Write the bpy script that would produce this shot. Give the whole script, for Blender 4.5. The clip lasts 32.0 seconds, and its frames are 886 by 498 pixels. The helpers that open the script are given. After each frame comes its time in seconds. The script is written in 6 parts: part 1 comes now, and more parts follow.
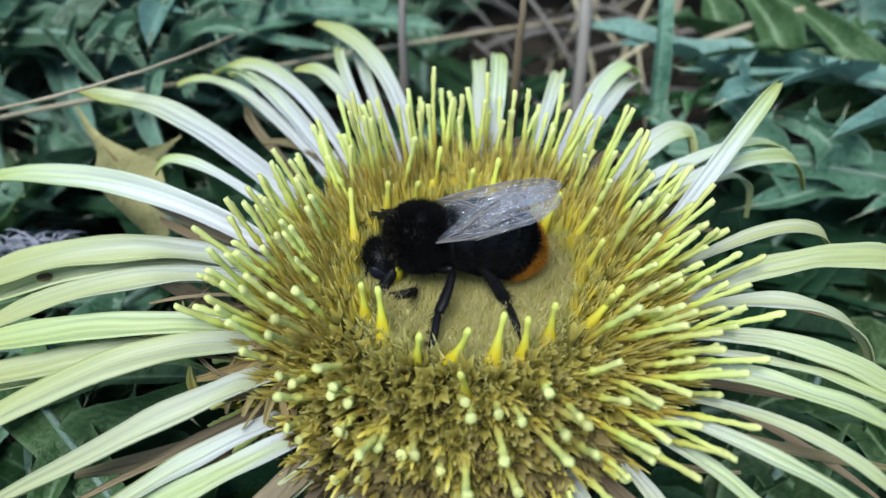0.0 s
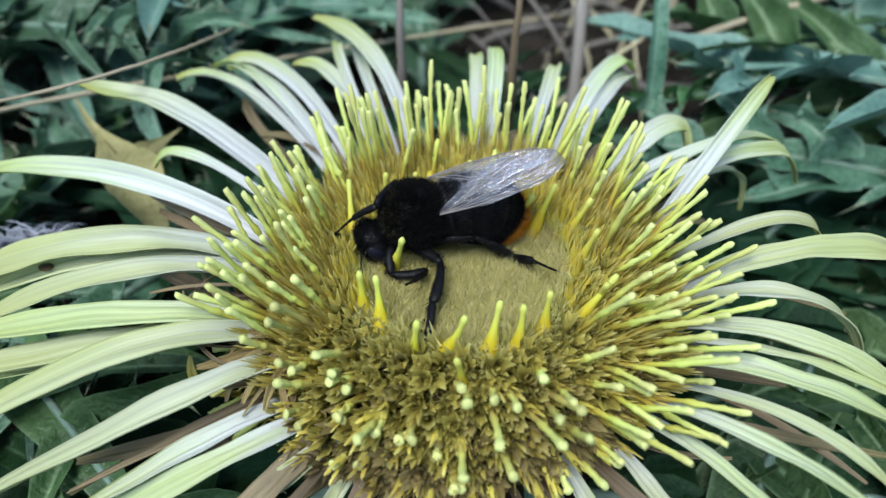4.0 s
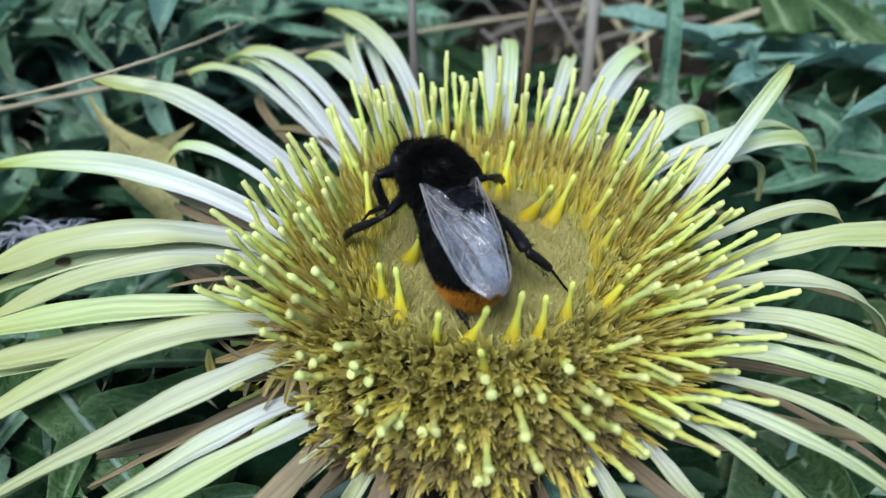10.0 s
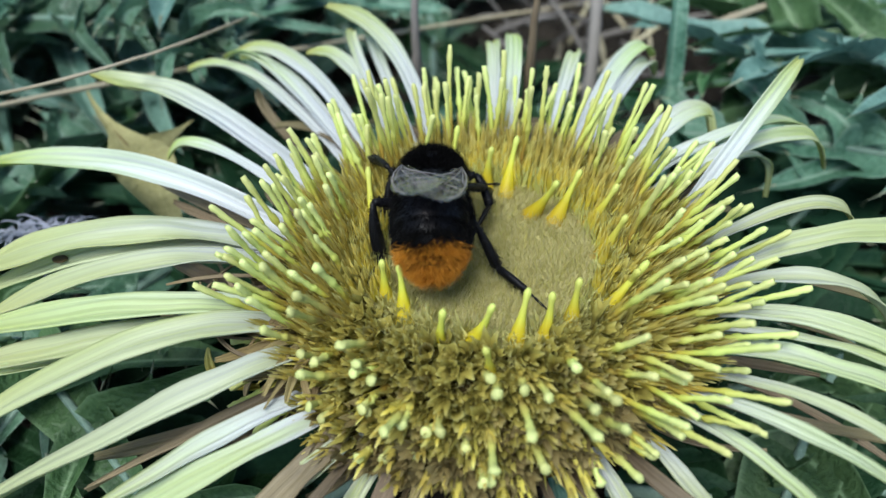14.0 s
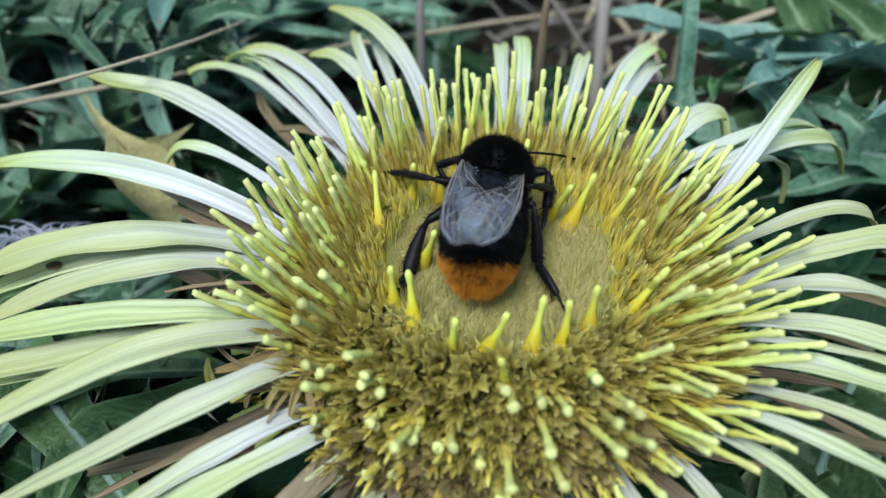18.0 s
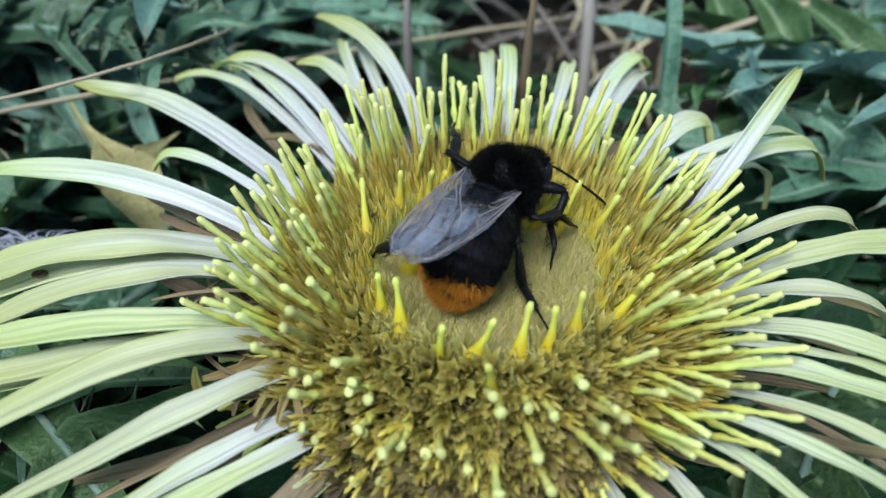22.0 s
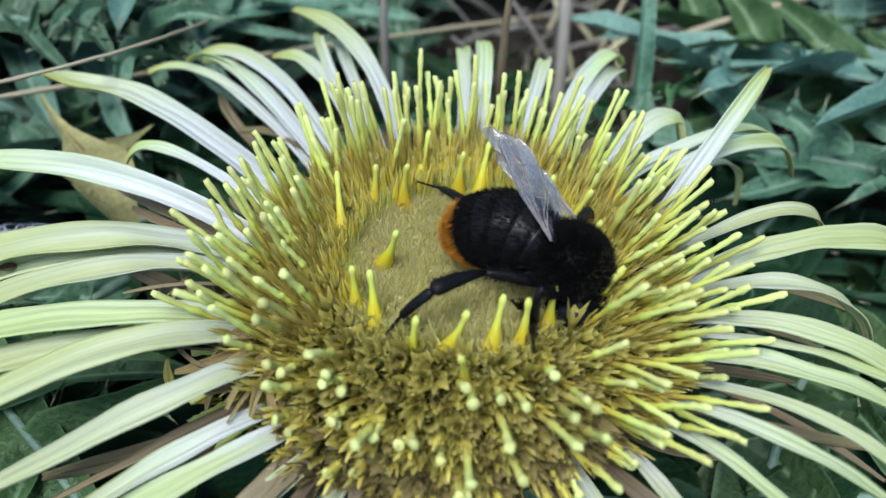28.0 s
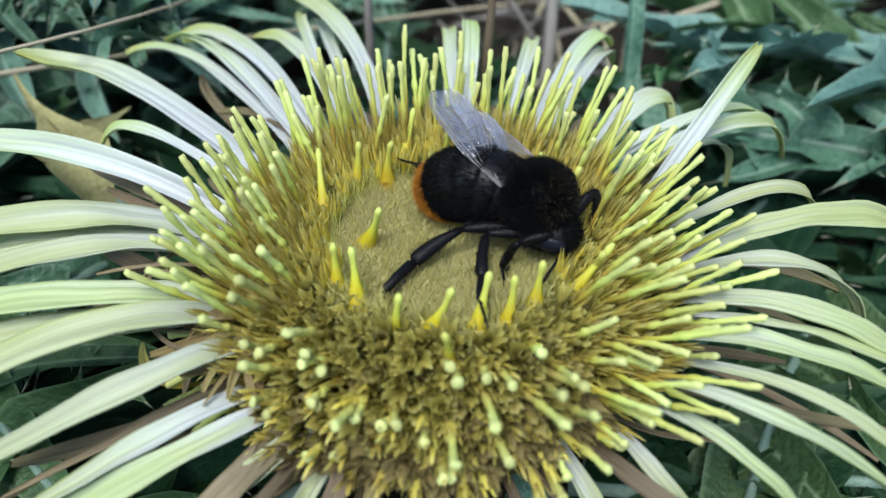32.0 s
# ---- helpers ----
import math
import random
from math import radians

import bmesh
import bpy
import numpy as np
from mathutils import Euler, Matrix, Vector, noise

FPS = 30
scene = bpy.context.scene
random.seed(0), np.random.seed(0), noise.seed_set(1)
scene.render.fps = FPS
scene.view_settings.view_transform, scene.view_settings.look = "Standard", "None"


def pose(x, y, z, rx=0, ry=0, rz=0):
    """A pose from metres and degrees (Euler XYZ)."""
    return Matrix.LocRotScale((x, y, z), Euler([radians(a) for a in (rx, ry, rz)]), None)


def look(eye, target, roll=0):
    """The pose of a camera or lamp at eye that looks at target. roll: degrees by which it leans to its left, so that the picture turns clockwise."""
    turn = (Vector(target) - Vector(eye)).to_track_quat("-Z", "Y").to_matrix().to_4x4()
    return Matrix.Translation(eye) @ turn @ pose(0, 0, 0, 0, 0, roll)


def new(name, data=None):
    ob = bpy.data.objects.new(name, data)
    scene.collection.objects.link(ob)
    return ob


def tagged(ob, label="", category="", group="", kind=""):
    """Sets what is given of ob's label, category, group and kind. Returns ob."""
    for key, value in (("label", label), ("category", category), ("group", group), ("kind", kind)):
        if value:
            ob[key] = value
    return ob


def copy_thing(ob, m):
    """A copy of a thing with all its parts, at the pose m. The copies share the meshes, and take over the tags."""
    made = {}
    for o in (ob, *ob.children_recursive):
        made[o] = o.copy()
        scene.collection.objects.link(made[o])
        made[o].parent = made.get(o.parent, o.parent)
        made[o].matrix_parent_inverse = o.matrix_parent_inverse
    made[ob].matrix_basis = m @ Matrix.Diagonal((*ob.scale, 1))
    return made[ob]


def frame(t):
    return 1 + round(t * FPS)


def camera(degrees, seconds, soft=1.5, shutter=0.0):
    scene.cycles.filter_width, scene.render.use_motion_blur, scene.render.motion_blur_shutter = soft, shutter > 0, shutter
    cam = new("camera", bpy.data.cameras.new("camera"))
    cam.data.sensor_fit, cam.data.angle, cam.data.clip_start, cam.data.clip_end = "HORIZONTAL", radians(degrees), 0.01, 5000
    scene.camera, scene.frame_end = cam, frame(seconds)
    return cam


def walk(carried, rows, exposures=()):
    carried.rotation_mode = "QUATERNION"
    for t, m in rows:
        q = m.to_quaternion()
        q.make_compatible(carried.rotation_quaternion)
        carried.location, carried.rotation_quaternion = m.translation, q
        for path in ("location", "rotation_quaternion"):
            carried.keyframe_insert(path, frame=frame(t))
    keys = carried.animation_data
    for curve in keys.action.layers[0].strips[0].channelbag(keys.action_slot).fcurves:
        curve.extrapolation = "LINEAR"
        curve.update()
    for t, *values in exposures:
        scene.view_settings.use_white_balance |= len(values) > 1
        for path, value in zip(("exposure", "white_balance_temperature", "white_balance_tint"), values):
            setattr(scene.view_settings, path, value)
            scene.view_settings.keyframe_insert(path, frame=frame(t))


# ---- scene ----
cam = camera(66.0, 32.0, soft=1.35)
cam.data.dof.use_dof, cam.data.dof.focus_distance, cam.data.dof.aperture_fstop = True, 0.068, 22.0
PATH = [
    (0.0, -2.85, -48.46, 86.04, 46.89, 0.29, 0.74),
    (0.5, -2.49, -48.79, 86.07, 46.70, 0.22, 0.89),
    (1.0, -2.15, -48.90, 86.20, 46.56, 0.26, 0.95),
    (1.5, -2.23, -49.06, 86.38, 46.54, 0.54, 0.96),
    (2.0, -2.45, -49.21, 86.57, 46.63, 0.38, 0.88),
    (2.5, -2.41, -49.37, 86.62, 46.68, 0.19, 0.57),
    (3.0, -2.74, -49.45, 86.57, 46.74, 0.36, 0.54),
    (3.5, -2.76, -49.53, 86.42, 46.66, 0.19, 0.68),
    (5.5, -3.32, -49.78, 85.80, 46.50, 0.12, 0.42),
    (6.0, -3.71, -49.76, 85.62, 46.42, 0.16, 0.63),
    (6.5, -3.96, -49.71, 85.53, 46.30, 0.26, 0.74),
    (7.0, -3.88, -49.76, 85.67, 46.23, 0.31, 0.66),
    (7.5, -3.81, -49.89, 85.99, 46.36, 0.21, 0.50),
    (8.0, -4.05, -49.88, 86.28, 46.51, 0.54, 0.60),
    (8.5, -4.33, -49.87, 85.94, 46.66, 0.75, 0.61),
    (9.0, -4.75, -49.82, 85.60, 46.61, 0.53, 0.61),
    (9.5, -4.56, -49.62, 85.28, 46.45, 0.50, 0.49),
    (10.0, -4.35, -49.73, 85.40, 46.45, 0.63, 0.58),
    (10.5, -4.36, -49.84, 85.50, 46.56, 0.81, 0.55),
    (11.0, -4.14, -49.94, 85.62, 46.51, 0.86, 0.70),
    (11.5, -4.59, -49.90, 85.58, 46.51, 0.74, 0.57),
    (12.0, -4.53, -49.70, 85.17, 46.40, 0.62, 0.74),
    (12.5, -4.69, -49.57, 84.90, 46.34, 0.35, 0.48),
    (13.0, -4.35, -49.44, 84.62, 46.36, 0.36, 0.25),
    (13.5, -4.32, -49.22, 84.49, 46.37, 0.27, 0.12),
    (14.0, -4.64, -49.03, 84.27, 46.46, 0.71, 0.61),
    (14.5, -4.75, -48.90, 84.00, 46.49, 0.61, 0.41),
    (15.0, -5.62, -47.28, 82.16, 46.19, 0.62, 0.41),
    (15.5, -5.58, -46.98, 81.72, 46.46, 0.75, 0.70),
    (17.5, -6.06, -47.36, 81.95, 47.18, 0.65, 0.50),
    (18.0, -5.91, -47.37, 82.22, 47.28, 0.52, 0.49),
    (18.5, -5.74, -47.55, 82.67, 47.39, 0.59, 0.44),
    (19.0, -5.60, -47.69, 82.86, 47.55, 0.37, 0.11),
    (19.5, -5.95, -47.70, 83.02, 47.63, 0.28, 0.05),
    (20.0, -5.86, -47.66, 82.93, 47.58, 0.24, 0.18),
    (20.5, -5.77, -47.69, 82.96, 47.60, 0.13, 0.07),
    (21.0, -5.71, -47.60, 82.95, 47.67, 0.09, -0.23),
    (21.5, -5.61, -47.54, 82.83, 47.82, 0.19, -0.32),
    (22.0, -5.79, -47.64, 82.56, 47.79, 0.03, -0.38),
    (22.5, -5.56, -47.63, 82.69, 47.77, -0.31, -0.62),
    (23.0, -5.59, -47.76, 82.80, 47.74, -0.33, -0.54),
    (23.5, -5.44, -47.73, 83.08, 47.76, -0.39, -0.75),
    (24.0, -5.46, -47.67, 82.93, 47.82, -0.41, -0.93),
    (24.5, -5.59, -47.64, 82.88, 47.84, -0.60, -1.07),
    (26.5, -5.05, -48.17, 82.78, 47.76, -0.73, -1.03),
    (27.0, -5.09, -48.34, 82.78, 47.77, -0.98, -1.24),
    (27.5, -5.47, -48.11, 82.54, 47.73, -1.14, -1.41),
    (28.0, -5.36, -48.17, 82.35, 47.69, -1.28, -1.57),
    (28.5, -5.25, -48.20, 82.13, 47.59, -1.24, -1.55),
    (29.0, -5.06, -48.40, 82.25, 47.60, -1.36, -1.67),
    (29.5, -5.04, -48.29, 82.01, 47.66, -1.65, -2.01),
    (30.0, -5.18, -48.27, 81.87, 47.68, -1.83, -2.20),
    (30.5, -5.29, -48.15, 81.52, 47.63, -1.69, -2.08),
    (31.0, -5.12, -48.19, 81.07, 47.47, -1.55, -1.95),
    (31.5, -4.94, -48.06, 80.44, 47.35, -1.69, -2.18),
    (32.0, -4.78, -47.95, 79.92, 47.36, -1.71, -2.32),
]
EXPOSURE = 0.53
walk(cam, [(t, pose(x * 0.001, y * 0.001, z * 0.001, rx, ry, rz)) for t, x, y, z, rx, ry, rz in PATH],
     exposures=[(0.0, EXPOSURE, 6250, 5), (32.0, EXPOSURE, 6250, 5)])

# ---- light: open shade under a bright, even sky ----
world = bpy.data.worlds.new("sky")
scene.world = world
world.use_nodes = True
wn = world.node_tree.nodes
sky = wn.new("ShaderNodeTexSky")
sky.sky_type, sky.sun_disc = "NISHITA", False
sky.sun_elevation, sky.sun_rotation = radians(66), radians(211)
sky.air_density, sky.dust_density, sky.ozone_density = 1.0, 1.5, 1.0
wn["Background"].inputs["Strength"].default_value = 0.12
world.node_tree.links.new(sky.outputs[0], wn["Background"].inputs["Color"])
sun_data = bpy.data.lights.new("sun", "SUN")
sun_data.energy, sun_data.angle, sun_data.color = 2.5, radians(28), (1.0, 0.985, 0.96)
sun = new("sun", sun_data)
sun.matrix_world = look((-0.3, -0.5, 1.3), (0, 0, 0))

MM = 0.001
FC = Vector((-1.0, 2.2, 35.0))          # middle of the flower's disc, in millimetres


# ---- shapes: lists of corners, faces and uv, in millimetres ----
class Shape:
    def __init__(self):
        self.v, self.f, self.uv = [], [], []

    def add(self, verts, faces, uvs):
        k = len(self.v)
        self.v += [tuple(p) for p in verts]
        self.uv += uvs
        self.f += [tuple(i + k for i in f) for f in faces]

    def mesh(self, name, smooth=True):
        me = bpy.data.meshes.new(name)
        me.from_pydata([(x * MM, y * MM, z * MM) for x, y, z in self.v], [], self.f)
        lay = me.uv_layers.new(name="UVMap")
        idx = np.empty(len(me.loops), dtype=np.int32)
        me.loops.foreach_get("vertex_index", idx)
        lay.data.foreach_set("uv", np.array(self.uv, dtype=np.float32)[idx].ravel())
        if smooth:
            me.polygons.foreach_set("use_smooth", np.ones(len(me.polygons), dtype=bool))
        me.update()
        return me


def part(name, shape, material, parent=None, label="", smooth=True, kind=""):
    me = shape.mesh(name, smooth) if isinstance(shape, Shape) else shape
    if not me.materials:
        me.materials.append(material)
    ob = new(name, me)
    ob.parent = parent
    return tagged(ob, label=label, kind=kind)


def thing(name, label, category, m=None, group=""):
    ob = new(name)
    ob.empty_display_size = 0.005
    if m is not None:
        ob.matrix_basis = m
    return tagged(ob, label, category, group)


def mmpose(x, y, z, rx=0, ry=0, rz=0):
    return pose(x * MM, y * MM, z * MM, rx, ry, rz)


def tube(sh, pts, radii, sides=8, flat=1.0, cap=True, up=None):
    """A tapering tube along pts; flat squeezes it along its own up direction."""
    pts = [Vector(p) for p in pts]
    n = len(pts)
    ref = Vector(up) if up else None
    verts, uvs, faces = [], [], []
    last = None
    for i, p in enumerate(pts):
        tan = (pts[min(i + 1, n - 1)] - pts[max(i - 1, 0)]).normalized()
        if last is None:
            a = ref or (Vector((0, 0, 1)) if abs(tan.z) < 0.9 else Vector((1, 0, 0)))
        else:
            a = last
        a = (a - tan * a.dot(tan)).normalized()
        last = a
        b = tan.cross(a)
        for k in range(sides):
            c = 2 * math.pi * k / sides
            verts.append(p + (a * math.cos(c) * flat + b * math.sin(c)) * radii[i])
            uvs.append((k / sides, i / (n - 1)))
    for i in range(n - 1):
        for k in range(sides):
            q = (k + 1) % sides
            faces.append((i * sides + k, i * sides + q, (i + 1) * sides + q, (i + 1) * sides + k))
    if cap:
        faces.append(tuple(range(sides))[::-1])
        faces.append(tuple((n - 1) * sides + k for k in range(sides)))
    sh.add(verts, faces, uvs)


def blob(sh, c, r, m=None, seg=20, rings=12, wob=0.0):
    """An ellipsoid about c with slight unevenness."""
    c, verts, uvs, faces = Vector(c), [], [], []
    for i in range(rings + 1):
        th = math.pi * i / rings
        for k in range(seg):
            ph = 2 * math.pi * k / seg
            d = Vector((math.sin(th) * math.cos(ph), math.sin(th) * math.sin(ph), math.cos(th)))
            w = 1 + wob * noise.noise(d * 2.3 + c)
            p = Vector((d.x * r[0] * w, d.y * r[1] * w, d.z * r[2] * w))
            verts.append((m @ p if m else p) + c)
            uvs.append((k / seg, i / rings))
    for i in range(rings):
        for k in range(seg):
            q = (k + 1) % seg
            faces.append((i * seg + k, (i + 1) * seg + k, (i + 1) * seg + q, i * seg + q))
    sh.add(verts, faces, uvs)


def spine(sh, a, b, r, sides=3):
    """A thin cone from a to b."""
    a, b = Vector(a), Vector(b)
    t = (b - a).normalized()
    u = t.orthogonal().normalized()
    w = t.cross(u)
    ring = [a + (u * math.cos(2 * math.pi * k / sides) + w * math.sin(2 * math.pi * k / sides)) * r for k in range(sides)]
    sh.add(ring + [b], [(k, (k + 1) % sides, sides) for k in range(sides)], [(k / sides, 0.0) for k in range(sides)] + [(0.5, 1.0)])


def curve(p0, p1, p2, n):
    """n + 1 points on the parabola through three points."""
    p0, p1, p2 = Vector(p0), Vector(p1), Vector(p2)
    c = p1 * 2 - (p0 + p2) * 0.5
    return [p0 * (1 - t) ** 2 + c * 2 * t * (1 - t) + p2 * t * t for t in (i / n for i in range(n + 1))]


def polar(az, r, z):
    return Vector((r * math.cos(radians(az)), r * math.sin(radians(az)), z))


# ---- materials ----
def base_material(name, rough, spec=0.4):
    m = bpy.data.materials.new(name)
    m.use_nodes = True
    nt = m.node_tree
    b = nt.nodes["Principled BSDF"]
    b.inputs["Roughness"].default_value = rough
    b.inputs["Specular IOR Level"].default_value = spec
    return m, nt, b


def ramp_node(nt, stops):
    r = nt.nodes.new("ShaderNodeValToRGB")
    els = r.color_ramp.elements
    while len(els) < len(stops):
        els.new(0.5)
    for e, (p, c) in zip(els, stops):
        e.position, e.color = p, (*c, 1)
    return r


def shift_by_object(nt, colour, hue=0.02, value=0.3):
    """Lets each object differ a little in hue and lightness."""
    info = nt.nodes.new("ShaderNodeObjectInfo")
    hsv = nt.nodes.new("ShaderNodeHueSaturation")
    for name, low, high in (("Hue", 0.5 - hue, 0.5 + hue), ("Value", 1 - value, 1 + value * 0.7)):
        mr = nt.nodes.new("ShaderNodeMapRange")
        mr.inputs["To Min"].default_value, mr.inputs["To Max"].default_value = low, high
        nt.links.new(info.outputs["Random"], mr.inputs["Value"])
        nt.links.new(mr.outputs[0], hsv.inputs[name])
    nt.links.new(colour, hsv.inputs["Color"])
    return hsv.outputs[0]


def add_bump(nt, b, height, strength, dist):
    bp = nt.nodes.new("ShaderNodeBump")
    bp.inputs["Strength"].default_value, bp.inputs["Distance"].default_value = strength, dist
    nt.links.new(height, bp.inputs["Height"])
    nt.links.new(bp.outputs[0], b.inputs["Normal"])
    return bp


def glow_through(nt, b, colour, share):
    """Thin tissue: part of the light passes through."""
    tr = nt.nodes.new("ShaderNodeBsdfTranslucent")
    mix = nt.nodes.new("ShaderNodeMixShader")
    mix.inputs[0].default_value = share
    nt.links.new(colour, tr.inputs["Color"])
    nt.links.new(b.outputs[0], mix.inputs[1])
    nt.links.new(tr.outputs[0], mix.inputs[2])
    nt.links.new(mix.outputs[0], nt.nodes["Material Output"].inputs["Surface"])


def grainy(name, dark, light, scale, rough=0.6, bump=0.4, spec=0.35, thin=0.0, vary=0.2, hue=0.015):
    """Two scales of noise between two colours, at real size (scale in cells per metre)."""
    m, nt, b = base_material(name, rough, spec)
    tc = nt.nodes.new("ShaderNodeTexCoord")
    n1, n2 = nt.nodes.new("ShaderNodeTexNoise"), nt.nodes.new("ShaderNodeTexNoise")
    n1.inputs["Scale"].default_value, n2.inputs["Scale"].default_value = scale, scale * 9
    n1.inputs["Detail"].default_value = n2.inputs["Detail"].default_value = 4
    add = nt.nodes.new("ShaderNodeMix")
    add.inputs[0].default_value = 0.4
    for n in (n1, n2):
        nt.links.new(tc.outputs["Object"], n.inputs["Vector"])
    nt.links.new(n1.outputs[0], add.inputs[2])
    nt.links.new(n2.outputs[0], add.inputs[3])
    r = ramp_node(nt, [(0.32, dark), (0.68, light)])
    nt.links.new(add.outputs[0], r.inputs[0])
    col = shift_by_object(nt, r.outputs[0], hue, vary)
    nt.links.new(col, b.inputs["Base Color"])
    add_bump(nt, b, n2.outputs[0], bump, 0.25 / scale)
    if thin:
        glow_through(nt, b, col, thin)
    return m


def along(name, stops, rough=0.5, streak=0.35, streaks=26.0, thin=0.0, bump=0.3, vary=0.12, hue=0.012, spec=0.35, blotch=0.3):
    """Colour that runs along a strip or stalk (uv v), with fine lengthwise streaks and soft blotches."""
    m, nt, b = base_material(name, rough, spec)
    uv = nt.nodes.new("ShaderNodeUVMap")
    sep = nt.nodes.new("ShaderNodeSeparateXYZ")
    nt.links.new(uv.outputs[0], sep.inputs[0])
    tc = nt.nodes.new("ShaderNodeTexCoord")
    big = nt.nodes.new("ShaderNodeTexNoise")
    big.inputs["Scale"].default_value, big.inputs["Detail"].default_value = 260, 3
    nt.links.new(tc.outputs["Object"], big.inputs["Vector"])
    off = nt.nodes.new("ShaderNodeMath")
    off.operation = "MULTIPLY_ADD"
    off.inputs[1].default_value, off.inputs[2].default_value = blotch, -blotch / 2
    nt.links.new(big.outputs[0], off.inputs[0])
    sm = nt.nodes.new("ShaderNodeMath")
    nt.links.new(sep.outputs[1], sm.inputs[0])
    nt.links.new(off.outputs[0], sm.inputs[1])
    r = ramp_node(nt, stops)
    nt.links.new(sm.outputs[0], r.inputs[0])
    mp = nt.nodes.new("ShaderNodeMapping")
    mp.inputs["Scale"].default_value = (streaks, 1.4, 1)
    nt.links.new(uv.outputs[0], mp.inputs[0])
    st = nt.nodes.new("ShaderNodeTexNoise")
    st.inputs["Scale"].default_value, st.inputs["Detail"].default_value = 1.0, 3
    nt.links.new(mp.outputs[0], st.inputs["Vector"])
    dk = nt.nodes.new("ShaderNodeMapRange")
    dk.inputs["From Min"].default_value, dk.inputs["From Max"].default_value = 0.3, 0.7
    dk.inputs["To Min"].default_value, dk.inputs["To Max"].default_value = 1 - streak, 1.0
    nt.links.new(st.outputs[0], dk.inputs["Value"])
    mul = nt.nodes.new("ShaderNodeMix")
    mul.data_type, mul.blend_type = "RGBA", "MULTIPLY"
    mul.inputs[0].default_value = 1.0
    nt.links.new(r.outputs[0], mul.inputs[6])
    nt.links.new(dk.outputs[0], mul.inputs[7])
    col = shift_by_object(nt, mul.outputs[2], hue, vary)
    nt.links.new(col, b.inputs["Base Color"])
    add_bump(nt, b, st.outputs[0], bump, 0.00015)
    if thin:
        glow_through(nt, b, col, thin)
    return m


def bract_tissue(name, pale, lime, rough=0.42, thin=0.3):
    """Papery strap tissue: pale and lime strips side by side, fine veins, greyer veins towards the base."""
    m, nt, b = base_material(name, rough, 0.35)

    def node(kind, **values):
        n = nt.nodes.new(kind)
        for key, value in values.items():
            n.inputs[key].default_value = value
        return n

    uv = nt.nodes.new("ShaderNodeUVMap")
    info = nt.nodes.new("ShaderNodeObjectInfo")
    seed = nt.nodes.new("ShaderNodeMath")
    seed.operation = "MULTIPLY"
    seed.inputs[1].default_value = 97.0
    nt.links.new(info.outputs["Random"], seed.inputs[0])

    def streaks(across, down, detail):
        mp = nt.nodes.new("ShaderNodeMapping")
        mp.inputs["Scale"].default_value = (across, down, 1)
        nz = node("ShaderNodeTexNoise", Scale=1.0, Detail=detail)
        nz.noise_dimensions = "4D"
        nt.links.new(uv.outputs[0], mp.inputs[0])
        nt.links.new(mp.outputs[0], nz.inputs["Vector"])
        nt.links.new(seed.outputs[0], nz.inputs["W"])
        return nz.outputs[0]

    broad, fine, hair = streaks(2.6, 1.1, 2.0), streaks(13.0, 1.2, 3.0), streaks(46.0, 2.0, 2.0)
    sep = nt.nodes.new("ShaderNodeSeparateXYZ")
    nt.links.new(uv.outputs[0], sep.inputs[0])
    shift = nt.nodes.new("ShaderNodeMath")
    shift.operation = "MULTIPLY_ADD"
    shift.inputs[1].default_value = 0.34
    nt.links.new(fine, shift.inputs[0])
    off = nt.nodes.new("ShaderNodeMath")
    off.inputs[1].default_value = -0.17
    nt.links.new(sep.outputs[1], off.inputs[0])
    nt.links.new(off.outputs[0], shift.inputs[2])
    ra, rb = ramp_node(nt, pale), ramp_node(nt, lime)
    for r in (ra, rb):
        nt.links.new(shift.outputs[0], r.inputs[0])
    side = node("ShaderNodeMapRange", **{"From Min": 0.36, "From Max": 0.62})
    nt.links.new(broad, side.inputs["Value"])
    mix = nt.nodes.new("ShaderNodeMix")
    mix.data_type = "RGBA"
    nt.links.new(side.outputs[0], mix.inputs[0])
    nt.links.new(ra.outputs[0], mix.inputs[6])
    nt.links.new(rb.outputs[0], mix.inputs[7])
    veins = nt.nodes.new("ShaderNodeMix")
    veins.data_type, veins.blend_type = "RGBA", "MULTIPLY"
    near = node("ShaderNodeMapRange", **{"From Min": 0.55, "From Max": 0.05, "To Min": 0.25, "To Max": 0.9})
    nt.links.new(sep.outputs[1], near.inputs["Value"])
    line = node("ShaderNodeMapRange", **{"From Min": 0.56, "From Max": 0.68})
    nt.links.new(hair, line.inputs["Value"])
    both = nt.nodes.new("ShaderNodeMath")
    both.operation = "MULTIPLY"
    nt.links.new(near.outputs[0], both.inputs[0])
    nt.links.new(line.outputs[0], both.inputs[1])
    nt.links.new(both.outputs[0], veins.inputs[0])
    nt.links.new(mix.outputs[2], veins.inputs[6])
    veins.inputs[7].default_value = (0.66, 0.60, 0.62, 1)
    dk = node("ShaderNodeMapRange", **{"From Min": 0.3, "From Max": 0.62, "To Min": 0.8, "To Max": 1.0})
    nt.links.new(fine, dk.inputs["Value"])
    mul = nt.nodes.new("ShaderNodeMix")
    mul.data_type, mul.blend_type = "RGBA", "MULTIPLY"
    mul.inputs[0].default_value = 1.0
    nt.links.new(veins.outputs[2], mul.inputs[6])
    nt.links.new(dk.outputs[0], mul.inputs[7])
    col = shift_by_object(nt, mul.outputs[2], 0.012, 0.1)
    nt.links.new(col, b.inputs["Base Color"])
    add_bump(nt, b, fine, 0.5, 0.00025)
    glow_through(nt, b, col, thin)
    return m


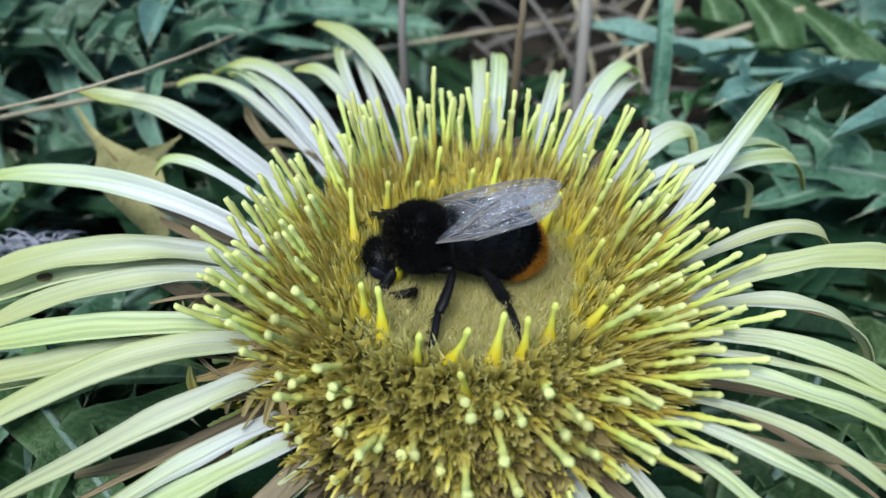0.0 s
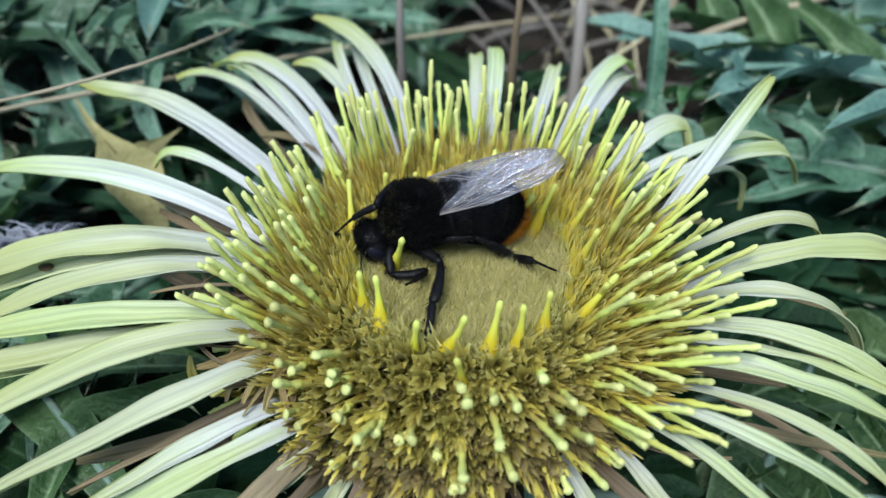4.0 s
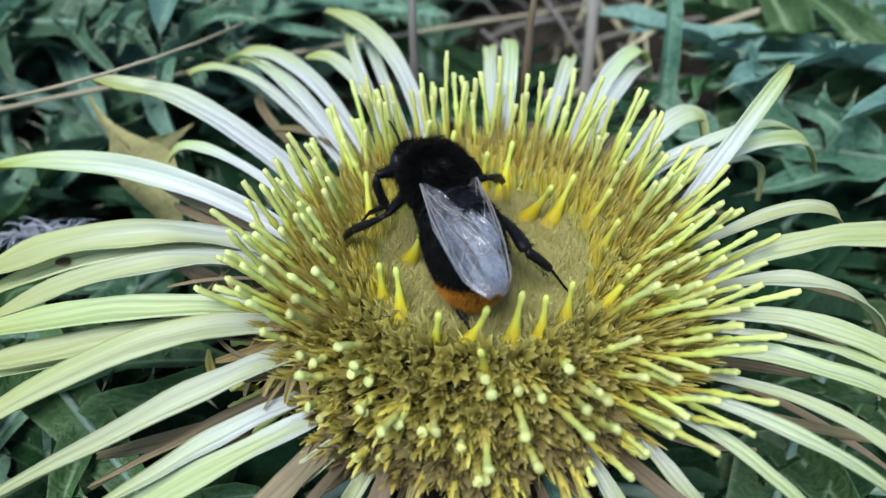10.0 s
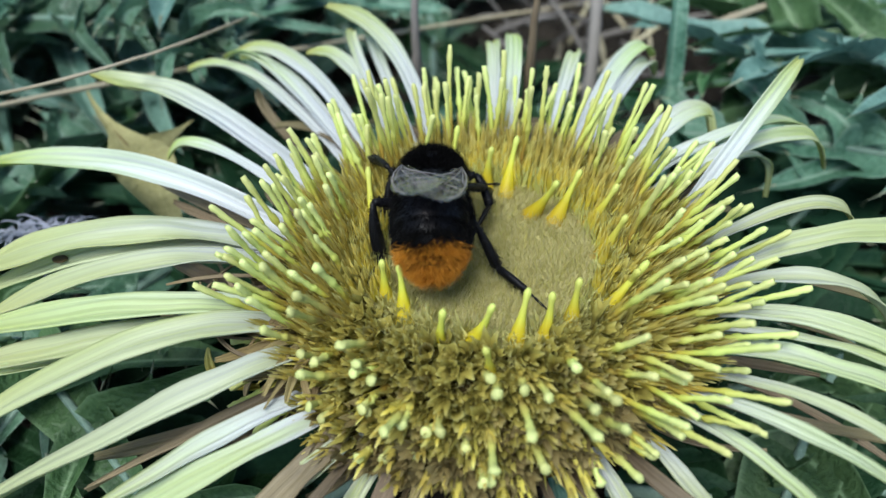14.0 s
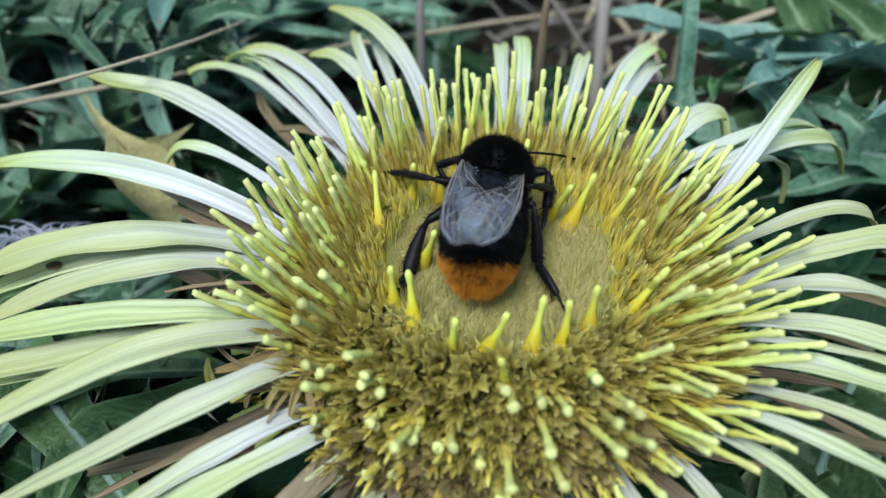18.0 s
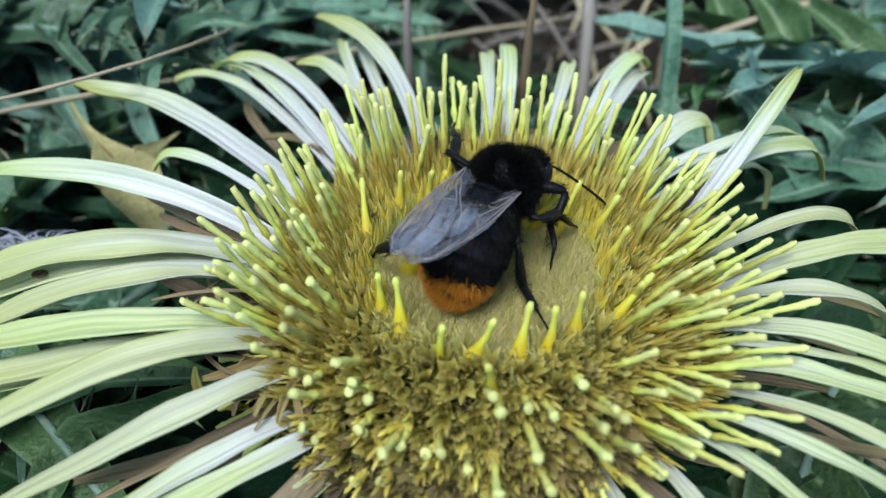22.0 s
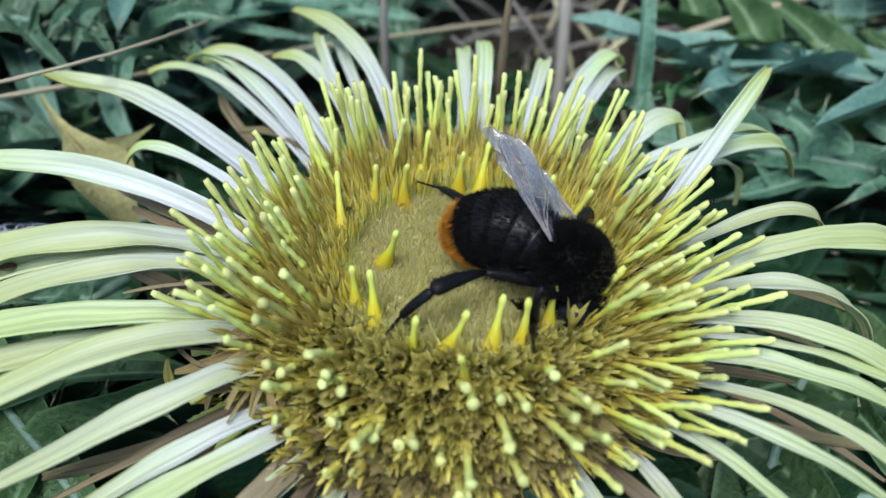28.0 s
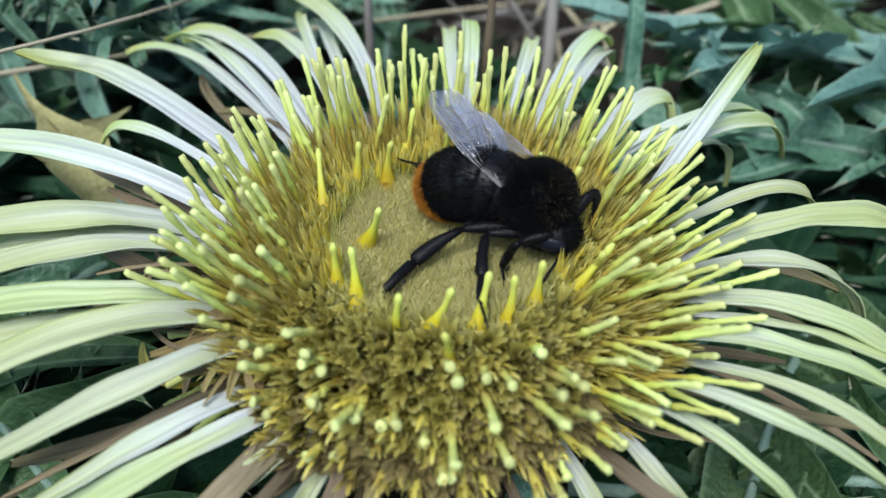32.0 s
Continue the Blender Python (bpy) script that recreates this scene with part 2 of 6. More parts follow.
M_RAY = bract_tissue("ray_bract_tissue",
                     [(0.0, (0.656, 0.667, 0.765)), (0.2, (0.733, 0.766, 0.816)), (0.5, (0.685, 0.746, 0.551)), (0.8, (0.637, 0.716, 0.428)), (1.0, (0.618, 0.667, 0.337))],
                     [(0.0, (0.598, 0.617, 0.632)), (0.16, (0.647, 0.706, 0.571)), (0.4, (0.589, 0.667, 0.337)), (0.75, (0.579, 0.667, 0.316)), (1.0, (0.56, 0.617, 0.245))])
M_RAY_PALE = bract_tissue("pale_bract_tissue",
                          [(0.0, (0.685, 0.716, 0.765)), (0.5, (0.772, 0.816, 0.826)), (0.72, (0.724, 0.786, 0.632)), (0.9, (0.647, 0.736, 0.428)), (1.0, (0.589, 0.657, 0.296))],
                          [(0.0, (0.637, 0.657, 0.704)), (0.38, (0.704, 0.756, 0.683)), (0.62, (0.618, 0.726, 0.428)), (0.85, (0.54, 0.657, 0.235)), (1.0, (0.531, 0.557, 0.153))])
M_RAY_OLD = along("aged_bract_tissue", [(0.0, (0.14, 0.105, 0.065)), (0.5, (0.24, 0.19, 0.12)), (1.0, (0.28, 0.25, 0.12))], rough=0.6, streak=0.5, thin=0.15)
M_BROWN = along("brown_bract", [(0.0, (0.13, 0.095, 0.06)), (0.6, (0.27, 0.21, 0.13)), (1.0, (0.40, 0.31, 0.18))], rough=0.6, streak=0.6)
M_STYLE = along("style_tissue", [(0.0, (0.42, 0.27, 0.05)), (0.3, (0.52, 0.39, 0.06)), (0.45, (0.63, 0.65, 0.12)), (0.62, (0.68, 0.75, 0.19)), (1.0, (0.77, 0.82, 0.32))], rough=0.55, streak=0.12, thin=0.12, streaks=6, vary=0.14)
M_STUB = along("stub_style_tissue", [(0.0, (0.331, 0.221, 0.0552)), (0.4, (0.46, 0.368, 0.101)), (0.6, (0.534, 0.497, 0.12)), (0.78, (0.589, 0.616, 0.175)), (1.0, (0.644, 0.681, 0.258))], rough=0.55, streak=0.15, thin=0.12, streaks=6, vary=0.2)
M_TALL = along("tall_floret_tissue", [(0.0, (0.56, 0.36, 0.012)), (0.4, (0.66, 0.54, 0.03)), (0.62, (0.70, 0.70, 0.09)), (1.0, (0.74, 0.80, 0.20))], rough=0.5, streak=0.15, thin=0.15, streaks=6)
M_COROLLA = along("corolla_tissue", [(0.0, (0.577, 0.514, 0.142)), (0.45, (0.706, 0.621, 0.133)), (0.72, (0.717, 0.589, 0.114)), (1.0, (0.866, 0.835, 0.304))], rough=0.6, streak=0.35, thin=0.12, streaks=9, vary=0.3)
# ochre at the tips; the dark base paints the shade inside cups and throats
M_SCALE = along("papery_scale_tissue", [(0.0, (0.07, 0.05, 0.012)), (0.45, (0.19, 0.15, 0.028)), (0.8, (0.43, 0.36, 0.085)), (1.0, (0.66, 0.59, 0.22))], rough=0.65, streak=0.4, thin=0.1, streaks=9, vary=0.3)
M_YOUNG = along("young_floret_tissue", [(0.0, (0.717, 0.578, 0.0285)), (0.45, (0.756, 0.653, 0.0665)), (0.75, (0.717, 0.578, 0.0855)), (1.0, (0.866, 0.825, 0.275))], rough=0.55, streak=0.3, streaks=4, thin=0.12, vary=0.2)
M_BRISTLE = along("ochre_bristle", [(0.0, (0.518, 0.449, 0.057)), (0.5, (0.766, 0.685, 0.123)), (1.0, (0.875, 0.846, 0.285))], rough=0.6, streak=0.3, streaks=3, thin=0.05)
M_WITHER = along("withered_tissue", [(0.0, (0.08, 0.055, 0.022)), (0.6, (0.20, 0.145, 0.055)), (1.0, (0.36, 0.28, 0.12))], rough=0.7, streak=0.55, streaks=8)
M_CHAFF = along("pale_chaff", [(0.0, (0.552, 0.512, 0.105)), (0.6, (0.716, 0.689, 0.198)), (1.0, (0.859, 0.878, 0.376))], rough=0.6, streak=0.3, streaks=3, thin=0.08)
M_PILE = along("disc_pile", [(0.0, (0.58, 0.52, 0.17)), (0.6, (0.76, 0.70, 0.31)), (1.0, (0.85, 0.80, 0.48))], rough=0.65, streak=0.2, streaks=3, thin=0.2, blotch=0.12)
M_DISC = grainy("disc_bed", (0.56, 0.48, 0.17), (0.72, 0.65, 0.30), 900, rough=0.8, bump=0.8)
# dark brown stands in for the shade down between the florets
M_BED = grainy("shaded_floret_bed", (0.06, 0.042, 0.012), (0.15, 0.11, 0.03), 700, rough=0.85, bump=0.9)


def leaf_tissue(name, dark, light, edge, rough=0.38, thin=0.12, vary=0.3, hue=0.03, spec=0.42):
    """Leathery blade with a paler vein and rim, by the strip's uv."""
    m = grainy(name, dark, light, 140, rough=rough, bump=0.35, thin=thin, vary=vary, spec=spec, hue=hue)
    nt = m.node_tree
    b = nt.nodes["Principled BSDF"]
    col = b.inputs["Base Color"].links[0].from_socket
    uv, sep = nt.nodes.new("ShaderNodeUVMap"), nt.nodes.new("ShaderNodeSeparateXYZ")
    nt.links.new(uv.outputs[0], sep.inputs[0])
    r = ramp_node(nt, [(0.0, (0.5, 0.5, 0.5)), (0.06, (0.0, 0.0, 0.0)), (0.42, (0.0, 0.0, 0.0)), (0.5, (0.7, 0.7, 0.7)), (0.58, (0.0, 0.0, 0.0)), (0.93, (0.0, 0.0, 0.0)), (1.0, (0.5, 0.5, 0.5))])
    nt.links.new(sep.outputs[0], r.inputs[0])
    mix = nt.nodes.new("ShaderNodeMix")
    mix.data_type = "RGBA"
    nt.links.new(r.outputs[0], mix.inputs[0])
    nt.links.new(col, mix.inputs[6])
    mix.inputs[7].default_value = (*edge, 1)
    for link in list(col.links):
        if link.to_node != mix:
            nt.links.new(mix.outputs[2], link.to_socket)
    return m


M_LEAF = leaf_tissue("thistle_leaf_blade", (0.018, 0.075, 0.034), (0.165, 0.31, 0.205), (0.29, 0.41, 0.32), rough=0.40, vary=0.5)
M_LEAF_GREEN = leaf_tissue("fresh_leaf_blade", (0.018, 0.080, 0.022), (0.14, 0.29, 0.115), (0.26, 0.39, 0.21), rough=0.45, thin=0.18, vary=0.45)
# leaf green darkened to paint the shade under the flower head
M_LEAF_SHADED = leaf_tissue("shaded_leaf_blade", (0.006, 0.024, 0.010), (0.018, 0.055, 0.022), (0.05, 0.10, 0.05), rough=0.55, thin=0.06, spec=0.15)
M_LEAF_PALE = leaf_tissue("pale_leaf_blade", (0.045, 0.125, 0.092), (0.20, 0.345, 0.275), (0.30, 0.43, 0.35), rough=0.42, vary=0.35)
M_RIB = grainy("leaf_midrib", (0.13, 0.22, 0.17), (0.24, 0.34, 0.27), 300, rough=0.5)
M_SPINE = grainy("leaf_spine", (0.22, 0.25, 0.16), (0.40, 0.42, 0.30), 300, rough=0.5)
M_DRY = grainy("dry_leaf_blade", (0.22, 0.20, 0.08), (0.40, 0.36, 0.17), 160, rough=0.7, thin=0.15)
M_STRAW = along("straw", [(0.0, (0.46, 0.40, 0.26)), (0.5, (0.64, 0.57, 0.40)), (1.0, (0.56, 0.48, 0.31))], rough=0.6, streak=0.4, streaks=5, vary=0.3)
M_GREY = along("grey_stalk", [(0.0, (0.22, 0.20, 0.18)), (1.0, (0.36, 0.33, 0.30))], rough=0.7, streak=0.4, streaks=5, vary=0.3)
M_PLUME = grainy("plume", (0.36, 0.39, 0.48), (0.62, 0.65, 0.74), 400, rough=0.5, thin=0.3)
M_SOIL = grainy("soil", (0.012, 0.010, 0.008), (0.05, 0.04, 0.03), 120, rough=0.95, bump=1.0, spec=0.2)

# ---- ground ----
steps = [i * 5.0 for i in range(0, 50)] + [300, 400, 600, 1000, 2000, 5000, 12000, 30000]
axis = [-s for s in steps[:0:-1]] + steps
sh = Shape()
na = len(axis)
for yv in axis:
    for xv in axis:
        z = 5 * noise.noise(Vector((xv, yv, 0)) * 0.02) + 2.5 * noise.noise(Vector((xv, yv, 5)) * 0.09)
        sh.v.append((xv, yv + 60, z - 3))
        sh.uv.append((xv * 0.01, yv * 0.01))
sh.f = [(j * na + i, j * na + i + 1, (j + 1) * na + i + 1, (j + 1) * na + i) for j in range(na - 1) for i in range(na - 1)]
ground = part("ground", sh, M_SOIL, label="dark bare soil under a thistle rosette")
tagged(ground, category="ground", kind="structure")

# ---- flower head ----
flower = thing("thistle_flower_head", "wide pale yellow stemless thistle flower head on its leaf rosette", "flower", mmpose(*FC))


def dome(r):
    """Height of the receptacle's surface over its rim plane."""
    if r < 11.5:
        return -0.5 + 0.5 * (r / 11.5) ** 2
    return -0.062 * (r - 11.5) ** 2 * 0.9


def bulge(az):
    """The head is fuller on one side than on the other."""
    d1, d2 = (az + 132 + 180) % 360 - 180, (az + 85 + 180) % 360 - 180
    return 1 + 0.09 * math.exp(-(d1 / 32) ** 2) + 0.05 * math.exp(-(d2 / 40) ** 2)


def lean(r, az=-90.0):
    """How far a floret tips outwards, in degrees."""
    return 8 + (33 + 30 * max(0.0, -math.sin(radians(az)))) * (1 - 0.4 * max(0.0, -math.cos(radians(az)))) * max(0.0, min(1.0, (r - 11.5) / 8.3)) ** (0.9 - 0.3 * max(0.0, -math.sin(radians(az))))


sh = Shape()
prof = [(0.01, dome(0))] + [(r, dome(r)) for r in np.arange(1.0, 20.6, 0.75)] + [(21, -7.5), (20.5, -10), (17, -16), (11, -24), (7, -32)]
ns = 72
for i, (r, z) in enumerate(prof):
    for k in range(ns):
        a = 2 * math.pi * k / ns
        dz = 0.25 * noise.noise(Vector((r * math.cos(a), r * math.sin(a), 0)) * 0.8)
        sh.v.append((r * math.cos(a), r * math.sin(a), z + dz))
        sh.uv.append((k / ns, i / len(prof)))
quads = [(i * ns + k, (i + 1) * ns + k, (i + 1) * ns + (k + 1) % ns, i * ns + (k + 1) % ns)[::-1] for i in range(len(prof) - 1) for k in range(ns)]
# the outer zone gets the dark colour that paints the gaps' shade
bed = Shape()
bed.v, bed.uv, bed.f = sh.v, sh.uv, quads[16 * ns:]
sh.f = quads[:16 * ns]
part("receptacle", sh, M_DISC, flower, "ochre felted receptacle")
part("floret_bed", bed, M_BED, flower, "bed of the florets, dark brown for the shade between them")

rng = random.Random(4)
# short felt of the unopened middle
sh = Shape()
for i in range(26000):
    r, a = 12.3 * math.sqrt(rng.random()), rng.uniform(0, 360)
    p = polar(a, r, dome(r) - 0.1)
    d = Vector((rng.gauss(0, 0.45), rng.gauss(0, 0.45), 1)).normalized()
    spine(sh, p, p + d * rng.uniform(0.6, 1.7), rng.uniform(0.03, 0.065))
part("felt", sh, M_PILE, flower, "short olive-yellow felt of unopened florets", smooth=False, kind="stuff")

# paler, coarser hairs in the felt
sh = Shape()
for i in range(2600):
    r, a = 12.8 * math.sqrt(rng.random()), rng.uniform(0, 360)
    p = polar(a, r, dome(r))
    d = Vector((rng.gauss(0, 0.3), rng.gauss(0, 0.3), 1)).normalized()
    spine(sh, p, p + d * rng.uniform(1.0, 1.9), rng.uniform(0.05, 0.10))
part("coarse_felt", sh, M_CHAFF, flower, "pale coarse hairs standing in the felt", smooth=False, kind="stuff")

# chaff scales and bristles that stand between the florets
for name, lo, hi, count, mat_, size in (("chaff", 10.6, 18.5, 9000, M_CHAFF, 3.2), ("bristles", 13.8, 20.8, 9000, M_BRISTLE, 4.5)):
    sh = Shape()
    for i in range(count):
        a = rng.uniform(0, 360)
        r = math.sqrt(rng.uniform(lo * lo, hi * hi)) * (bulge(a) if name == "bristles" else 1)
        th = radians(lean(r, a) + rng.gauss(0, 9))
        out, az = polar(a, 1, 0), polar(a + 90, 1, 0)
        d = (out * math.sin(th) + Vector((0, 0, math.cos(th))) + az * rng.gauss(0, 0.22)).normalized()
        low = max(0, -math.sin(radians(a)))
        if rng.random() < (0.85 * low if name == "bristles" else 1.6 * (low - 0.3) * (r > 15.0)):
            continue
        p = polar(a, r, dome(r) - 0.3)
        spine(sh, p, p + d * size * rng.uniform(0.6, 1.15) * (1 - 0.45 * low), rng.uniform(0.06, 0.14))
    part(name, sh, mat_, flower, "dense ochre bristles between the florets" if name == "bristles" else "pale pointed chaff scales", smooth=False, kind="stuff")


sh = Shape()
for i in range(900):
    a = rng.uniform(0, 360)
    r = math.sqrt(rng.uniform(11.2 ** 2, (17.0 - 1.5 * max(0.0, -math.sin(radians(a)))) ** 2))
    c = polar(a, r, dome(r) - 0.2)
    th = radians(lean(r, a) * 0.7)
    ax = (polar(a, 1, 0) * math.sin(th) + Vector((rng.gauss(0, 0.2), rng.gauss(0, 0.2), math.cos(th)))).normalized()
    ln = rng.uniform(1.6, 3.1)
    for k in range(rng.randrange(5, 9)):
        d = (ax + Vector((rng.gauss(0, 0.3), rng.gauss(0, 0.3), rng.gauss(0, 0.2)))).normalized()
        u = d.orthogonal().normalized() * rng.uniform(0.10, 0.2)
        q = c + Vector((rng.gauss(0, 0.15), rng.gauss(0, 0.15), 0))
        bend = Vector((rng.gauss(0, 0.35), rng.gauss(0, 0.35), 0))
        sh.add([q - u, q + u, q + d * ln * 0.6 + u * 0.9 + bend * 0.3, q + d * ln * 0.6 - u * 0.9 + bend * 0.3, q + d * ln + bend], [(0, 1, 2, 3), (3, 2, 4)],
               [(0, 0), (1, 0), (1, 0.6), (0, 0.6), (0.5, 1)])
part("papery_tuft_mass", sh, M_CHAFF, flower, "pale curled papery floret tips", smooth=False, kind="stuff")


# golden bunches of young florets on the far side
sh = Shape()
for i in range(520):
    a = -35 + 250 * ((i * 0.6180339) % 1.0)
    r = math.sqrt(rng.uniform(11.4 ** 2, 17.6 ** 2))
    c = polar(a, r, dome(r) - 0.3)
    th = radians(lean(r, a) * 0.75)
    ax = (polar(a, 1, 0) * math.sin(th) + Vector((rng.gauss(0, 0.12), rng.gauss(0, 0.12), math.cos(th)))).normalized()
    ln = rng.uniform(2.6, 4.6)
    for k in range(6):
        u = ax.orthogonal().normalized()
        u.rotate(Matrix.Rotation(k * 1.05 + rng.uniform(-0.3, 0.3), 3, ax))
        w = ax.cross(u) * rng.uniform(0.22, 0.36)
        q, e = c + u * 0.42, c + ax * ln * rng.uniform(0.8, 1.1) + u * rng.uniform(0.05, 0.5)
        sh.add([q - w, q + w, q.lerp(e, 0.55) + w * 0.75 + u * 0.1, q.lerp(e, 0.55) - w * 0.75 + u * 0.1, e], [(0, 1, 2, 3), (3, 2, 4)],
               [(0, 0), (1, 0), (1, 0.55), (0, 0.55), (0.5, 1)])
part("young_floret_mass", sh, M_YOUNG, flower, "golden pointed bunches of young florets", smooth=False, kind="stuff")


def corolla_mesh(i):
    """A slender open tube with five narrow frayed lobes, standing along z."""
    r_ = random.Random(100 + i)
    s, sides = Shape(), 10
    zs = [(0, 0.2), (2.0, 0.23), (3.0, 0.30), (3.5, 0.33)]
    for z, r in zs:
        for k in range(sides):
            a = 2 * math.pi * k / sides
            s.v.append((r * math.cos(a), r * math.sin(a), z))
            s.uv.append((k / sides, z / 5.6))
    s.f = [(i_ * sides + k, i_ * sides + (k + 1) % sides, (i_ + 1) * sides + (k + 1) % sides, (i_ + 1) * sides + k) for i_ in range(3) for k in range(sides)]
    for k in range(0, sides, 2):
        a0, a1 = 2 * math.pi * (k - 0.55) / sides, 2 * math.pi * (k + 0.55) / sides
        am = (a0 + a1) / 2
        ln, out_, tw = r_.uniform(0.9, 1.9), r_.uniform(-0.05, 0.26), r_.gauss(0, 0.25)
        base_i = len(s.v)
        for z, r, half in ((3.45, 0.33, 1.0), (3.45 + ln * 0.45, 0.34 + out_ * 0.3, 0.9), (3.45 + ln * 0.8, 0.34 + out_ * 0.75, 0.55), (3.45 + ln, 0.34 + out_ * 1.25, 0.12)):
            for e in (-1, 1):
                a = am + e * half * (a1 - a0) / 2 + tw * (z - 3.45) / 2
                s.v.append((r * math.cos(a), r * math.sin(a), z))
                s.uv.append((k / sides + 0.05 * e, min(1.0, z / 5.4)))
        s.f += [(base_i + 2 * j, base_i + 2 * j + 1, base_i + 2 * j + 3, base_i + 2 * j + 2) for j in range(3)]
    return s.mesh("floret")


def style_mesh(i, knob=0.0):
    """A style with a swollen joint and a rounded, uneven club tip."""
    r_ = random.Random(200 + i)
    s, n = Shape(), 24
    ln = 8.6 + 3.0 * r_.random()
    bend, way = r_.uniform(0.1, 1.1), r_.uniform(0, 6.28)
    pts = [(bend * (t * t) * math.cos(way) + 0.05 * math.sin(9 * t + i), bend * (t * t) * math.sin(way) + 0.05 * math.cos(7 * t + i), 1.0 + ln * t) for t in (k / n for k in range(n + 1))]
    joint = r_.uniform(0.48, 0.66)
    rad = []
    for k in range(n + 1):
        t = k / n
        r = 0.24 + 0.05 * t + 0.12 * math.exp(-((t - joint) / 0.04) ** 2)
        r += (0.06 + 0.07 * knob) * math.exp(-((t - 0.93) / (0.09 - 0.03 * knob)) ** 2) + r_.uniform(-0.025, 0.025)
        rad.append(r)
    rad[-1] *= 0.78 - 0.2 * knob
    tube(s, pts, rad, 8)
    for k, v in enumerate(s.v):
        q = Vector(pts[k // 8])
        lump = noise.noise(Vector(v) * 2.1 + Vector((i, 0, 0))) + 0.6 * noise.noise(Vector(v) * 4.7 + Vector((0, i, 0)))
        s.v[k] = q + (Vector(v) - q) * (1 + 0.42 * lump) + Vector((0, 0, 0.12 * lump))
    return s.mesh("style")


def scale_mesh(i):
    """A short papery cup whose rim ends in jagged triangular lobes, standing along z."""
    r_ = random.Random(300 + i)
    s, sides = Shape(), 10
    tall, flare = r_.uniform(1.8, 2.9), r_.uniform(0.55, 0.9)
    for z, r in ((0.0, 0.16), (0.45, 0.30), (0.72, 0.62), (1.0, 1.0)):
        for k in range(sides):
            a = 2 * math.pi * (k + r_.uniform(-0.2, 0.2)) / sides
            point = (0.55 if k % 2 else -0.42) * (z == 1.0) * r_.uniform(0.3, 1.6)
            rr = flare * r * (1 + 0.35 * point) * r_.uniform(0.85, 1.15)
            s.v.append((rr * math.cos(a), rr * math.sin(a), tall * z + point * r_.uniform(0.5, 1.3)))
            s.uv.append((k / sides, min(1.0, max(0.0, z * 0.8 + 0.5 * point))))
    s.f = [(i_ * sides + k, i_ * sides + (k + 1) % sides, (i_ + 1) * sides + (k + 1) % sides, (i_ + 1) * sides + k) for i_ in range(3) for k in range(sides)]
    return s


COROLLAS = [corolla_mesh(i) for i in range(6)]
STYLES = [style_mesh(i) for i in range(12)]
SCALES = [scale_mesh(i) for i in range(9)]
STUBS = [style_mesh(40 + i, 1.0) for i in range(8)]


def stand(az, r, z, tip_deg, spin, side=0.0):
    """A frame at polar (az, r, z) whose z axis tips outwards."""
    return Matrix.Translation(polar(az, r, z) * MM) @ Matrix.Rotation(radians(az), 4, "Z") @ Matrix.Rotation(radians(side), 4, "X") @ Matrix.Rotation(radians(tip_deg), 4, "Y") @ Matrix.Rotation(radians(spin), 4, "Z")


def tall_floret(az0, r0, az1, r1, height=5.4):
    """One of the tall yellow florets round the felted middle."""
    a, b = polar(az0, r0, dome(r0) - 0.4), polar(az1, r1, height)
    s, n = Shape(), 14
    ln = (b - a).length
    pts = curve(a, a.lerp(b, 0.5) + Vector((rng.gauss(0, 0.15), rng.gauss(0, 0.15), 0)), b, n)
    rad = [1.35 - 1.08 * min(1, t / 0.62) ** 0.75 + 0.06 * math.exp(-((t - 0.62) / 0.07) ** 2) + 0.1 * math.exp(-((t - 0.92) / 0.07) ** 2) for t in (k / n for k in range(n + 1))]
    rad[-1] = 0.2
    tube(s, pts, rad, 8)
    part("tall_floret", s, M_TALL, flower)


